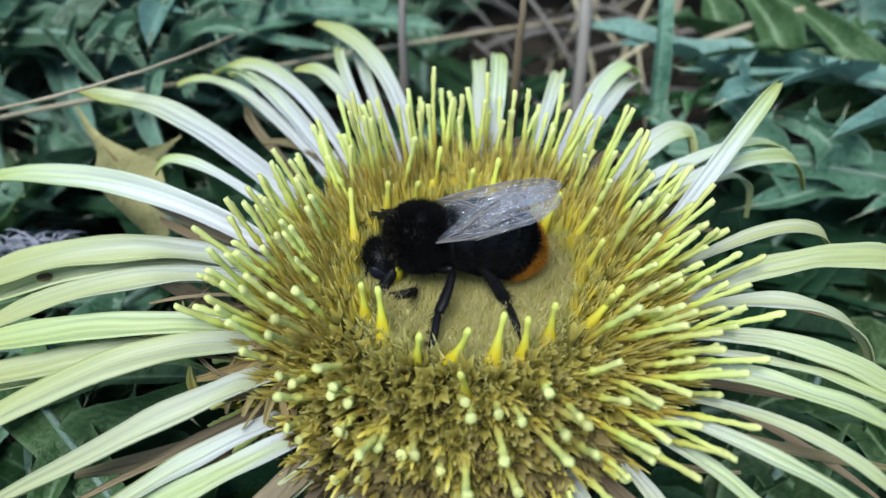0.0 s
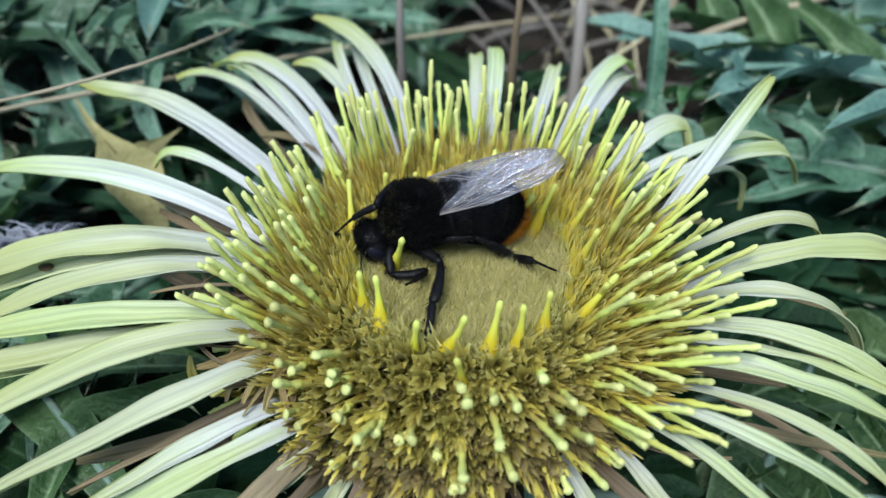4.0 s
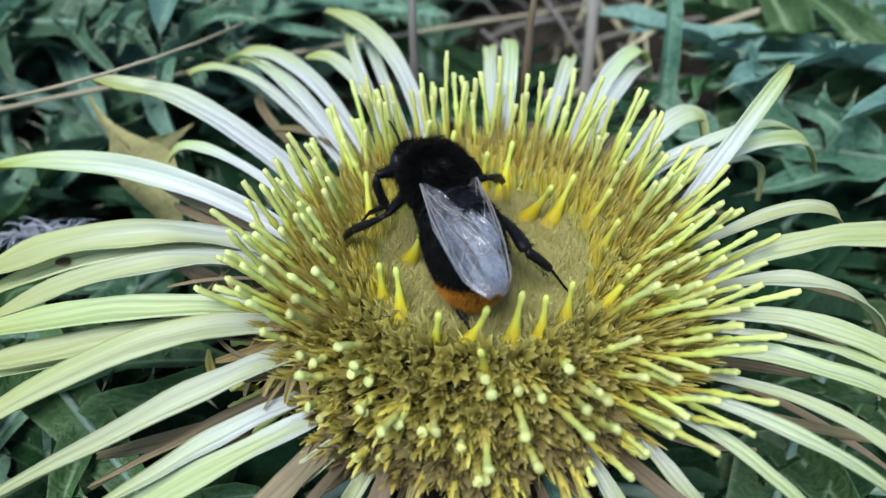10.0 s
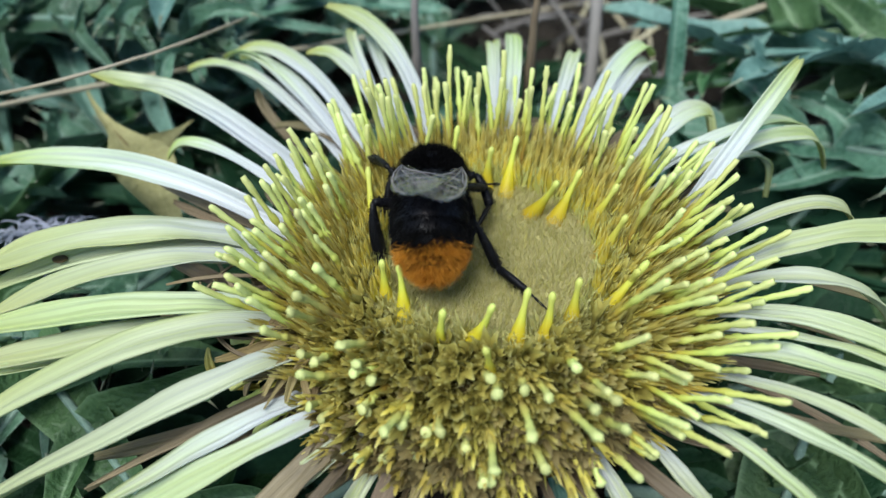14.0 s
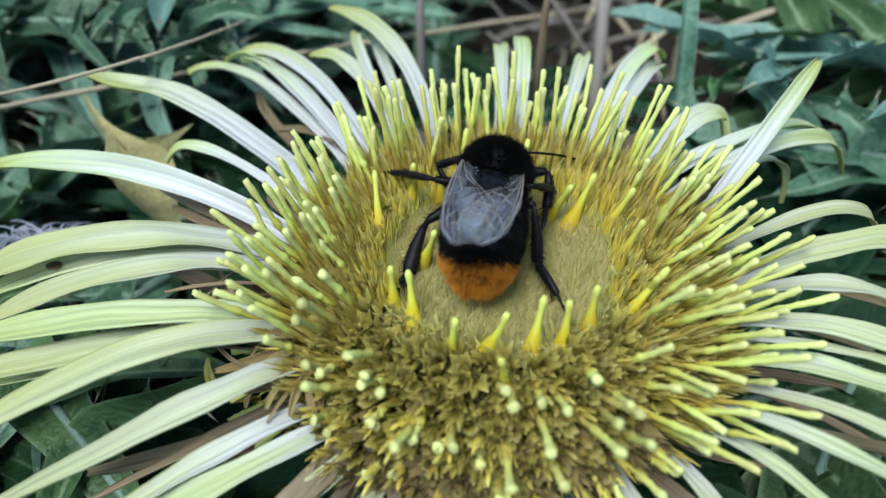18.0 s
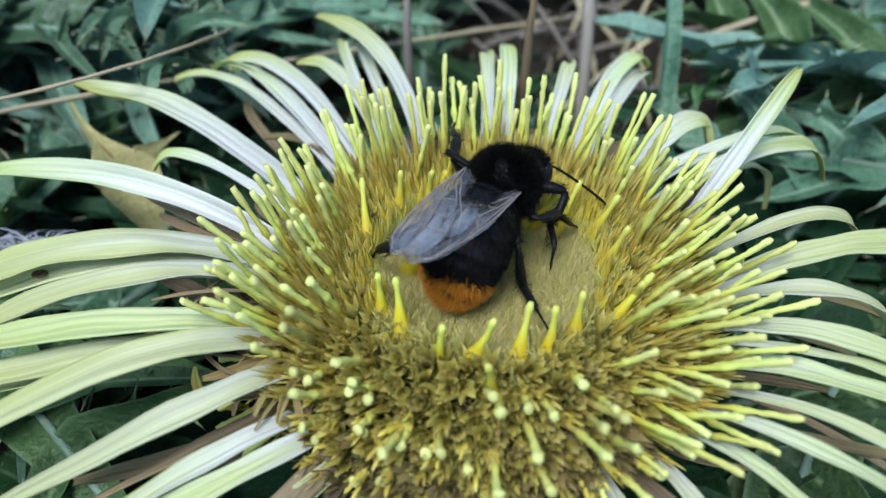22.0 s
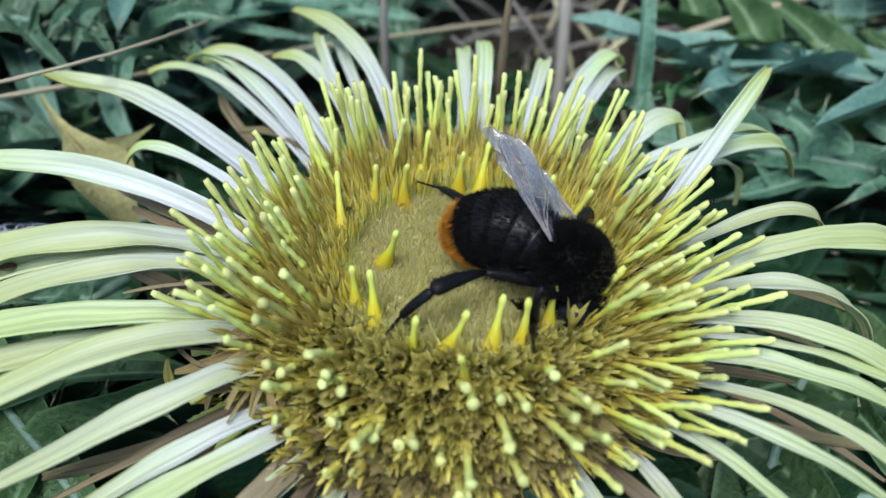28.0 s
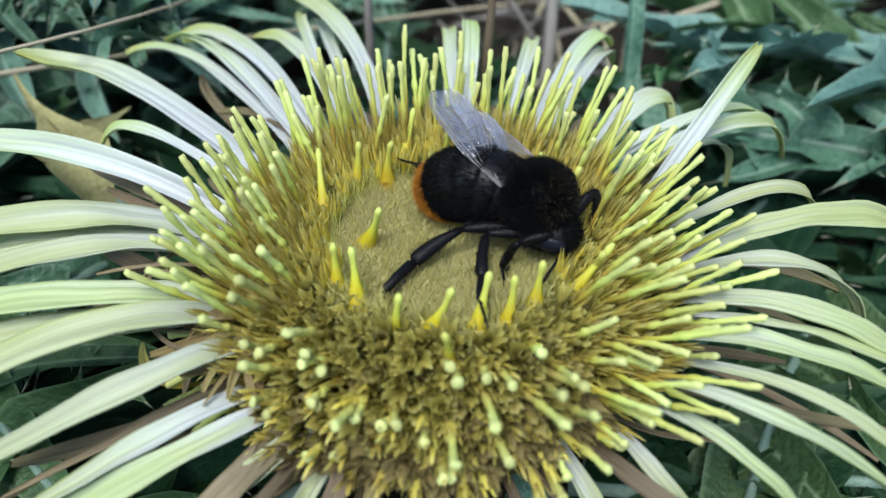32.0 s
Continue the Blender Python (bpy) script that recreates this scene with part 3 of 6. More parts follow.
def ray_bract(az0, mid, tip_, width, material=None, name="ray_bract", base=(19.5, -6.0), curl=0.0, turn=0.0):
    """A strap-shaped bract from the rim, through mid to its tip: (azimuth, radius, height)."""
    material = material or M_RAY
    own = random.Random(round(az0 * 31 + mid[1] * 7 + tip_[1]))
    p = curve(polar(az0, *base), polar(*mid), polar(*tip_), 22)
    s, m, n = Shape(), 12, len(p) - 1
    twist0, ph = own.gauss(0, 0.12), own.uniform(0, 6.28)
    lift, ridges, wave = own.uniform(0.08, 0.24), own.choice((4.5, 6.0, 7.5, 9.0)), own.uniform(0, 9)
    for face in (0, 1):
        for i, q in enumerate(p):
            t = i / n
            tan = (p[min(i + 1, n)] - p[max(i - 1, 0)]).normalized()
            side = Vector((0, 0, 1)).cross(tan)
            side = side.normalized() if side.length > 1e-3 else Vector((1, 0, 0))
            nor = tan.cross(side)
            tw = twist0 + turn + 0.4 * math.sin(ph + 3.0 * t) * t
            s2 = side * math.cos(tw) + nor * math.sin(tw)
            n2 = nor * math.cos(tw) - side * math.sin(tw)
            w = width * 0.5 * (0.60 + 0.36 * math.sin(math.pi * 0.5 * min(1, t / 0.6)) ** 1.2) * (1 if t < 0.8 else 1 - 0.62 * ((t - 0.8) / 0.2) ** 1.6)
            w *= 1 + 0.10 * noise.noise(Vector((t * 6, wave, 0)))
            drop = curl * max(0, t - 0.8) ** 2
            for k in range(m + 1):
                u = 2 * k / m - 1
                h = lift * width * (u * u - 0.4) - 0.055 * width * math.cos(u * ridges + wave) + 0.16 * width * noise.noise(Vector((u * 0.9, t * 6, ph)))
                s.v.append(q + s2 * (u * w) + n2 * (h - 0.16 * face) + Vector((0, 0, -drop)))
                s.uv.append((k / m, t))
    g = (n + 1) * (m + 1)
    for i in range(n):
        for k in range(m):
            a = i * (m + 1) + k
            s.f.append((a, a + 1, a + m + 2, a + m + 1))
            s.f.append((g + a, g + a + m + 1, g + a + m + 2, g + a + 1))
        for k in (0, m):
            a, b = i * (m + 1) + k, (i + 1) * (m + 1) + k
            s.f.append((a, b, g + b, g + a) if k == 0 else (b, a, g + a, g + b))
    return part(name, s, material, flower)


# tall florets round the middle
tall_floret(173.2, 11.9, 149.0, 15.0)
tall_floret(140.9, 12.1, 134.7, 12.6)
tall_floret(124.9, 10.5, 121.6, 10.5)
tall_floret(-176.8, 8.1, -164.2, 6.7)
tall_floret(-144.6, 12.4, -147.6, 12.2)
tall_floret(-112.3, 13.7, -110.0, 13.4)
tall_floret(-101.6, 12.3, -91.5, 12.0)
tall_floret(-81.0, 12.3, -73.8, 10.5)
tall_floret(111.8, 12.8, 101.5, 15.9)
tall_floret(-92.4, 15.6, -93.9, 16.8)
tall_floret(-69.2, 12.7, -64.8, 11.7)
tall_floret(-53.3, 12.2, -49.6, 11.7)
tall_floret(-39.1, 13.2, -25.4, 15.6)
tall_floret(-3.6, 11.4, -1.4, 13.3)
tall_floret(22.3, 11.6, 19.1, 14.1)
tall_floret(34.8, 8.9, 35.8, 12.1)
tall_floret(53.1, 7.9, 35.5, 8.8)
tall_floret(89.7, 10.6, 87.1, 11.3)
tall_floret(76.7, 10.0, 75.2, 13.9)
tall_floret(-132.3, 12.4, -141.2, 11.2)
tall_floret(-27.2, 13.7, -31.0, 15.2)
# the ray bracts, one by one round the rim
ray_bract(145.3, (145.3, 43.8, 2.5), (151.5, 57.3, 4.0), 3.6, M_RAY_PALE, curl=-45, turn=-0.5)
ray_bract(150.5, (150.5, 38.2, 0.0), (152.7, 46.0, -3.0), 1.6, M_RAY_PALE)
ray_bract(162.2, (162.2, 41.3, 1.5), (164.7, 64.3, -1.0), 3.1, M_RAY_PALE, turn=-0.4)
ray_bract(165.2, (176.4, 36.0, 1.5), (-179.2, 54.8, -2.0), 3.8, turn=-0.2)
ray_bract(166.0, (177.5, 36.2, 0.0), (-178.6, 56.0, -5.0), 2.6)
ray_bract(174.4, (-176.8, 33.1, 1.0), (-173.9, 52.5, -4.0), 3.0)
ray_bract(-169.0, (-165.6, 32.1, 1.0), (-172.2, 54.1, -4.0), 3.2)
ray_bract(-168.5, (-163.1, 33.7, -1.0), (-169.8, 54.7, -7.0), 3.3)
ray_bract(-159.6, (-159.6, 32.3, 0.5), (-161.5, 57.2, -9.0), 3.3)
ray_bract(-167.5, (-164.4, 36.4, -3.0), (-168.4, 54.3, -7.0), 1.8)
ray_bract(-153.6, (-147.9, 30.3, -1.0), (-153.2, 56.7, -10.0), 3.2)
ray_bract(-133.0, (-138.0, 31.5, -4.6), (-146.0, 44.9, -12.0), 2.5)
ray_bract(-140.0, (-141.5, 31.0, -3.8), (-148.0, 47.0, -11.5), 2.4, M_RAY_PALE)
ray_bract(-124.9, (-127.7, 27.1, -6.0), (-135.0, 33.7, -12.0), 2.1)
ray_bract(-117.2, (-119.5, 25.0, -9.0), (-121.7, 28.8, -14.0), 1.8)
ray_bract(-65.6, (-64.3, 26.2, -8.0), (-60.6, 28.6, -13.0), 1.8)
ray_bract(-51.3, (-53.5, 28.0, -6.0), (-49.9, 31.7, -11.0), 1.6)
ray_bract(-42.1, (-44.6, 31.2, -3.0), (-40.2, 39.9, -11.0), 1.8)
ray_bract(-37.5, (-40.2, 32.6, 0.0), (-34.2, 45.0, -7.0), 1.8)
ray_bract(-31.5, (-33.6, 32.8, 0.0), (-32.7, 43.5, -4.0), 1.2)
ray_bract(-22.4, (-26.2, 31.7, 0.0), (-22.2, 44.8, -5.0), 2.4)
ray_bract(-15.5, (-21.4, 32.0, 0.0), (-19.0, 44.7, -4.0), 1.8)
ray_bract(-10.6, (-18.3, 31.7, 1.0), (-18.1, 44.8, -4.0), 2.2)
ray_bract(-5.4, (-11.9, 31.4, 3.0), (-10.6, 41.9, -5.0), 2.2, curl=40)
ray_bract(-1.9, (-1.9, 32.8, 3.0), (-0.6, 45.4, 2.0), 2.9)
ray_bract(8.4, (6.8, 31.6, 3.0), (6.6, 40.6, 0.0), 1.8, curl=50)
ray_bract(15.3, (23.1, 30.3, 6.0), (31.2, 43.1, 10.0), 2.1, M_RAY_PALE, turn=0.3)
ray_bract(36.2, (26.5, 33.0, 3.0), (23.8, 47.3, 1.0), 2.2, M_RAY_PALE, curl=110)
ray_bract(36.1, (29.2, 34.8, 0.0), (26.4, 41.2, -5.0), 1.7, M_RAY_PALE, curl=60)
ray_bract(41.8, (32.9, 32.6, 2.0), (28.3, 45.9, 2.0), 1.8, M_RAY_PALE, curl=30)
ray_bract(42.8, (35.4, 30.4, 1.0), (31.7, 37.9, -1.0), 2.0, M_RAY_PALE)
ray_bract(47.0, (41.1, 30.9, 2.0), (38.5, 36.7, 2.0), 1.8, M_RAY_PALE)
ray_bract(43.9, (43.9, 34.1, 2.0), (38.0, 38.6, -1.0), 2.0, M_RAY_PALE, curl=60)
ray_bract(61.7, (61.7, 38.9, 2.0), (58.4, 48.9, 2.0), 2.4, M_RAY_PALE, curl=40)
ray_bract(58.8, (58.8, 38.4, 1.0), (57.6, 49.5, -1.0), 2.2, M_RAY_PALE, curl=40)
ray_bract(70.2, (70.2, 33.9, 2.0), (70.4, 40.0, 3.0), 2.0, M_RAY_PALE)
ray_bract(70.1, (70.1, 34.2, 1.0), (69.1, 42.3, 0.0), 2.0, M_RAY_PALE)
ray_bract(82.3, (82.3, 31.7, 4.0), (83.6, 41.2, 4.0), 2.3, M_RAY_PALE)
ray_bract(86.8, (86.8, 35.2, 2.0), (87.5, 42.7, 2.0), 2.0, M_RAY_PALE)
ray_bract(107.8, (107.8, 37.3, 4.0), (115.0, 54.3, 5.0), 2.6, M_RAY_PALE)
ray_bract(116.7, (116.7, 37.7, 2.0), (122.0, 47.1, 2.0), 2.4, M_RAY_PALE)
ray_bract(115.3, (115.3, 38.7, 3.0), (113.3, 46.1, 4.0), 1.6, M_RAY_PALE)
ray_bract(124.5, (124.5, 42.8, 2.0), (130.6, 56.1, 1.0), 2.4, M_RAY_PALE, curl=8)
ray_bract(128.6, (128.6, 41.5, 1.0), (130.5, 53.7, 1.0), 2.2, M_RAY_PALE)
ray_bract(127.4, (127.4, 45.7, 1.0), (131.8, 57.0, 0.0), 2.2, M_RAY_PALE)
ray_bract(131.0, (131.0, 47.4, 0.0), (136.1, 61.1, -2.0), 2.2, M_RAY_PALE)
ray_bract(110.2, (110.2, 41.2, 1.0), (109.3, 50.4, 1.0), 1.8, M_RAY_PALE)

s_ = Shape()
blob(s_, (-45.5, 0.1, -0.9), (0.85, 0.6, 0.22), seg=14, rings=8, wob=0.2)
part("brown_spot", s_, M_WITHER, flower, "small brown decay spot on a bract")
# aged bracts under the fresh ones
rng = random.Random(5)
for i in range(46):
    az = i * 360 / 46 + rng.uniform(-3, 3)
    if 185 < az < 380 and i % 3 or az < 20 and i % 3:
        continue
    r1, r2 = rng.uniform(27, 31), rng.uniform(34, 46)
    z1, z2 = rng.uniform(-8, -4), rng.uniform(-14, -6)
    if 25 < az < 150:
        r1, r2, z1, z2 = r1 + 1, r2 - 4, z1 + 2, z2 + 2
    ray_bract(az, (az + rng.gauss(0, 3), r1, z1), (az + rng.gauss(0, 5), r2, z2), rng.uniform(1.0, 1.9), M_RAY_OLD, base=(19, -8.5))
# narrow brown spiny bracts lower down
for i in range(60):
    az = i * 6 + rng.uniform(-2, 2)
    if (az > 190 or az < 30) and i % 3:
        continue
    r2 = rng.uniform(26, 36)
    ray_bract(az, (az + rng.gauss(0, 2), 24, rng.uniform(-11, -6)), (az + rng.gauss(0, 5), r2, rng.uniform(-12, -3)), rng.uniform(0.7, 1.3), M_BROWN, "spiny_bract", base=(18, -11))

# dry fibres caught between the bracts
for i in range(16):
    az = rng.uniform(168, 200)
    ray_bract(az, (az + rng.gauss(0, 4), rng.uniform(25, 28), rng.uniform(-4, -1)), (az + rng.gauss(0, 9), rng.uniform(29, 37), rng.uniform(-5, -1)), rng.uniform(0.25, 0.6), M_BROWN, "dry_fibre", base=(20, -5))
# withered florets that lie over the rim
for az, r2, z2 in ((-157, 29, -4.0), (-151, 27, -4.8), (-162, 25.5, -3.2)):
    ray_bract(az, (az + 2, 23.5, -2.6), (az - 1, r2, z2), 1.1, M_WITHER, "withered_floret", base=(18, -2.5))
for az, r1, r2, z2, wd in ((-148, 29, 43, -9, 1.5), (-129, 27, 36, -10, 2.8), (-28, 30, 42, -7, 0.8), (-113, 24, 29, -12, 2.0)):
    ray_bract(az, (az + 1, r1, -5.5), (az - 2, r2, z2), wd, M_BROWN, "withered_bract", base=(19, -6.5))
ray_bract(163.0, (161.0, 34.0, -3.0), (156.5, 46.0, -3.5), 1.7, M_BROWN, "withered_bract", base=(19.5, -5.0), turn=-0.4)
ray_bract(165.5, (163.5, 31.0, -4.5), (160.0, 41.0, -4.5), 1.2, M_BROWN, "withered_bract", base=(19.5, -6.0), turn=-0.4)
ray_bract(130.0, (130.0, 46.0, -8.0), (129.3, 53.0, -4.5), 1.5, M_BROWN, "withered_bract", base=(24, -9.0))
ray_bract(-161.5, (-161.8, 29.6, -9.5), (-164.0, 29.8, -5.5), 1.0, M_BRISTLE, "withered_bract", base=(26, -12.0))
for i in range(18):
    az = -172 + i * 3.8 + rng.gauss(0, 2)
    r2 = rng.uniform(22, 27)
    ray_bract(az, (az + rng.gauss(0, 2), 21.5, rng.uniform(-7.5, -4.5)), (az + rng.gauss(0, 3), r2, rng.uniform(-10, -6)), rng.uniform(0.5, 0.9), M_WITHER, "withered_floret", base=(18, -5.5))

for i in range(26):
    az = rng.uniform(-159, -140)
    z_ = rng.uniform(-3.6, -1.2)
    ray_bract(az, (az + rng.gauss(0, 1.5), 21.5, z_ + 0.5), (az + rng.gauss(0, 4), rng.uniform(23, 27.5), z_ - rng.uniform(0, 1.5)), rng.uniform(0.35, 0.8), M_WITHER, "withered_floret", base=(17.5, -3.0))

# ---- leaves ----
def leaf_strip(sh, p, widths, ups, cup=0.25):
    """A cupped ribbon along p with its own up directions; u runs across, v along."""
    n, m = len(p) - 1, 6
    g = len(sh.v)
    for i, q in enumerate(p):
        tan = (p[min(i + 1, n)] - p[max(i - 1, 0)]).normalized()
        side = tan.cross(ups[i]).normalized()
        nor = side.cross(tan)
        for k in range(m + 1):
            u = 2 * k / m - 1
            wavy = noise.noise(Vector((q.x, q.y, q.z)) * 0.17 + Vector((0, 3 * u, 0))) * widths[i] * 0.5
            sh.v.append(q + side * (u * widths[i]) + nor * (cup * widths[i] * (abs(u) ** 1.4 - 0.3) + wavy * abs(u)))
            sh.uv.append((k / m, i / n))
    sh.f += [(g + i * (m + 1) + k, g + i * (m + 1) + k + 1, g + (i + 1) * (m + 1) + k + 1, g + (i + 1) * (m + 1) + k) for i in range(n) for k in range(m)]


def leaf_parts(root, ln, wd, lobes, seed, blade=None, arch=0.2, core=0.14, rib_material=None, rise=1.0, slim=1.0):
    """A deeply cut thistle leaf along x from its base: a channelled rib with curving, twisted, spine-tipped lobes."""
    r_ = random.Random(seed)
    blade = blade or M_LEAF
    s, sp, rib = Shape(), Shape(), Shape()

    def spineline(t):
        return Vector((ln * t, ln * 0.05 * math.sin(3 * t + seed), ln * arch * math.sin(math.pi * min(1, t) * 0.9)))

    ts = [k / 16 for k in range(17)]
    rw = wd * core
    leaf_strip(s, [spineline(t) for t in ts], [rw * (0.75 + 0.5 * math.sin(math.pi * t)) * (1 - 0.75 * t ** 2) + 0.1 for t in ts], [Vector((0, 0.1 * math.sin(5 * t), 1)) for t in ts], 0.3)
    spine(sp, spineline(0.99), spineline(1.0) + Vector((3.5, 0, 1.0)), 0.3)
    for side in (1, -1):
        for j in range(lobes):
            t0 = (j + 0.6 + r_.uniform(-0.2, 0.2)) / (lobes + 0.3)
            size = math.sin(math.pi * (0.14 + 0.74 * t0)) ** 0.8 * wd * 0.5 * r_.uniform(0.8, 1.2)
            fwd, lift, turn = r_.uniform(0.3, 1.1), r_.uniform(-0.3, 1.2) * rise, r_.uniform(-0.9, 0.9)
            half = ln / lobes * r_.uniform(0.22, 0.34) * slim
            a = spineline(t0)
            d = Vector((fwd, side, lift)).normalized()
            p, w, ups = [], [], []
            for k in range(9):
                f = k / 8
                p.append(a + d * (size * f) + Vector((0.25 * size * f * f, 0, (-0.45 * lift - 0.14) * size * f * f + 0.5 * math.sin(4 * f + j))))
                w.append(half * ((1 - f) ** 0.7 * (1 + 0.25 * math.sin(3 * math.pi * f)) + 0.03))
                tw = turn * f
                ups.append((Vector((0, -side * lift * 0.8, 1)) + Vector((tw, 0, 0))).normalized())
            leaf_strip(s, p, w, ups, r_.uniform(0.45, 1.1))
            spine(sp, p[-2], p[-1] + (p[-1] - p[-3]).normalized() * r_.uniform(1.6, 3.6), 0.25)
            for e in (0.35, 0.62):
                i = round(e * 8)
                tan = (p[i + 1] - p[i - 1]).normalized()
                out_ = tan.cross(ups[i]).normalized() * r_.choice((1, -1))
                q = p[i] + out_ * w[i] * 0.55
                tip = q + out_ * half * r_.uniform(0.5, 0.9) + tan * half * 0.5 + ups[i] * half * r_.uniform(0, 0.5)
                leaf_strip(s, [q.lerp(tip, z) for z in (0, 0.35, 0.7, 1.0)], [half * 0.36, half * 0.26, half * 0.12, 0.05], [ups[i]] * 4, 0.2)
                spine(sp, tip - (tip - q) * 0.1, tip + (tip - q).normalized() * r_.uniform(1.2, 2.4), 0.2)
    tube(rib, [spineline(t) + Vector((0, 0, -0.25)) for t in np.linspace(-0.03, 1, 14)], [0.9 * (1 - 0.8 * t) + 0.1 for t in np.linspace(0, 1, 14)], 6)
    part("blade", s, blade, root)
    part("midrib", rib, rib_material or M_RIB, root)
    part("prickle_fringe", sp, M_SPINE, root, kind="stuff")


LEAF_LABELS = ("blue-green lobed thistle leaf with pale spines", "dark green wavy spiny thistle leaf near the soil")
leaf_kinds = []
for i, (ln, wd, lobes, ar) in enumerate(((70, 46, 6, 0.16), (86, 52, 7, 0.12), (58, 40, 5, 0.2), (96, 52, 7, 0.10), (64, 44, 5, 0.16), (48, 30, 5, 0.2))):
    lf = thing("thistle_leaf", LEAF_LABELS[i % 2], "leaf", group="leaves of the rosette")
    leaf_parts(lf, ln, wd, lobes, 31 + i, M_LEAF if i % 3 else M_LEAF_GREEN, ar, 0.10, rise=1.2, slim=0.82)
    leaf_kinds.append(lf)
# leaves under the head, with its shade put into their colour
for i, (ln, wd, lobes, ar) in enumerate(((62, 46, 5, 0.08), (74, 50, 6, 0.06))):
    lf = thing("thistle_leaf", "thistle leaf under the flower head, its green darkened for the shade there", "leaf", group="leaves of the rosette")
    leaf_parts(lf, ln, wd, lobes, 61 + i, M_LEAF_SHADED, ar, 0.2, rise=0.3)
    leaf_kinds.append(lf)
for ln, wd, lobes, ar in ((92, 30, 7, 0.05), (80, 34, 6, 0.06)):
    lf = thing("thistle_leaf", "long narrow blue-green thistle leaf with wavy spiny edge", "leaf", group="leaves of the rosette")
    leaf_parts(lf, ln, wd, lobes, 81 + ln, M_LEAF_GREEN if wd < 32 else M_LEAF, ar, 0.12, rise=1.3, slim=0.9)
    leaf_kinds.append(lf)
lf = thing("thistle_leaf", "broad pale blue-green thistle leaf with thick rib and long curling lobes", "leaf", group="leaves of the rosette")
leaf_parts(lf, 84, 66, 5, 207, M_LEAF_PALE, 0.08, 0.07, rise=1.1, slim=0.95)
leaf_kinds.append(lf)
lf = thing("thistle_leaf", "fresh green thistle leaf with pale rib and long curling lobes", "leaf", group="leaves of the rosette")
leaf_parts(lf, 82, 60, 5, 214, M_LEAF_GREEN, 0.08, 0.08, rise=1.1, slim=0.75)
leaf_kinds.append(lf)
used = set()


LEAF_SIZE = ((70, 46, 0.16), (86, 52, 0.12), (58, 40, 0.2), (96, 52, 0.10), (64, 44, 0.16), (48, 30, 0.2))


def clear(kind, x, y, z, yaw, pitch, roll):
    """Whether a leaf keeps below the flower's bracts and out of the straw patch."""
    ln, wd, ar = LEAF_SIZE[kind]
    for k in range(11):
        t = k / 10
        px, py = x + ln * t * math.cos(radians(yaw)), y + ln * t * math.sin(radians(yaw))
        top = z + ln * t * math.sin(radians(pitch)) + ln * ar * math.sin(math.pi * t * 0.9) + wd * 0.45 * abs(math.sin(radians(roll))) + 3
        if math.hypot(px, py - 2) < 66 and top > 27:
            return False
        if 6 < px < 84 and 40 < py < 130 and top > 16:
            return False
    return True


def put_leaf(kind, x, y, z, yaw, pitch, roll=0):
    """Lays a leaf with its base at x, y, z (over the soil), pointing along yaw."""
    m = pose(x * MM, y * MM, z * MM, 0, 0, yaw) @ pose(0, 0, 0, roll, -pitch, 0)
    if kind not in used:
        used.add(kind)
        leaf_kinds[kind].matrix_basis = m
        return leaf_kinds[kind]
    return copy_thing(leaf_kinds[kind], m)


# rosette leaves that spread from under the flower
rng = random.Random(8)
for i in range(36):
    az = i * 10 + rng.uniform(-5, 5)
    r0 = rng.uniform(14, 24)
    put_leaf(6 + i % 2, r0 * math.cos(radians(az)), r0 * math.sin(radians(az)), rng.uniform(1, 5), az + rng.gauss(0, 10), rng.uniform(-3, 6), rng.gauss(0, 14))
# neighbouring leaves behind and beside
for i in range(170):
    x, y = rng.uniform(-180, 180), rng.uniform(15, 220)
    if math.hypot(x, y) < 48:
        continue
    low = math.hypot(x, y) < 95
    want = (rng.randrange(6), x, y, rng.uniform(1, 5) if low else rng.uniform(1, 9), rng.uniform(0, 360), rng.uniform(-2, 8) if low else rng.uniform(4, 45), rng.gauss(0, 22 if low else 45))
    if clear(*want):
        put_leaf(*want)
# the larger ones that rise beside the flower
put_leaf(11, 45, 48, 17, 55, 7, -6)
put_leaf(11, 108, 40, 14, 150, 8, -10)
put_leaf(10, 118, 52, 14, 176, 9, 8)
put_leaf(9, 100, 24, 12, 165, 8, -18)
put_leaf(8, 104, 74, 12, 200, 8, 12)
put_leaf(0, 60, 52, 10, 20, 12, 14)
put_leaf(4, 112, 78, 14, 100, 16, 20)
put_leaf(10, 132, 92, 16, 150, 10, -12)
put_leaf(10, 84, 104, 14, 20, 14, 10)
put_leaf(11, 74, 120, 14, -10, 12, 14)
put_leaf(2, 128, 66, 16, 120, 14, -12)
put_leaf(10, 72, 60, 16, 66, 16, -16)
put_leaf(11, 98, 50, 16, 104, 18, 14)
put_leaf(1, 96, 140, 12, -30, 14, 10)
put_leaf(10, -118, 92, 14, -22, 9, 12)
put_leaf(1, -98, 52, 14, 40, 12, -10)
put_leaf(10, -46, 110, 12, 200, 12, -10)
put_leaf(1, -120, 70, 16, -10, 8, 15)
put_leaf(2, -62, 112, 12, 150, 20, 14)
put_leaf(10, -150, 60, 14, 20, 10, -16)
put_leaf(4, -30, 96, 10, 118, 18, 10)
put_leaf(2, -66, 62, 14, 24, 12, 16)
put_leaf(5, -78, 78, 16, 70, 18, -20)
put_leaf(10, -128, 58, 20, 28, 8, 10)
put_leaf(4, -112, 104, 18, -40, 10, 0)
put_leaf(1, -84, 120, 16, -60, 8, 10)
put_leaf(10, -66, 58, 12, 80, 12, -12)
put_leaf(10, -100, 130, 18, -50, 12, 6)
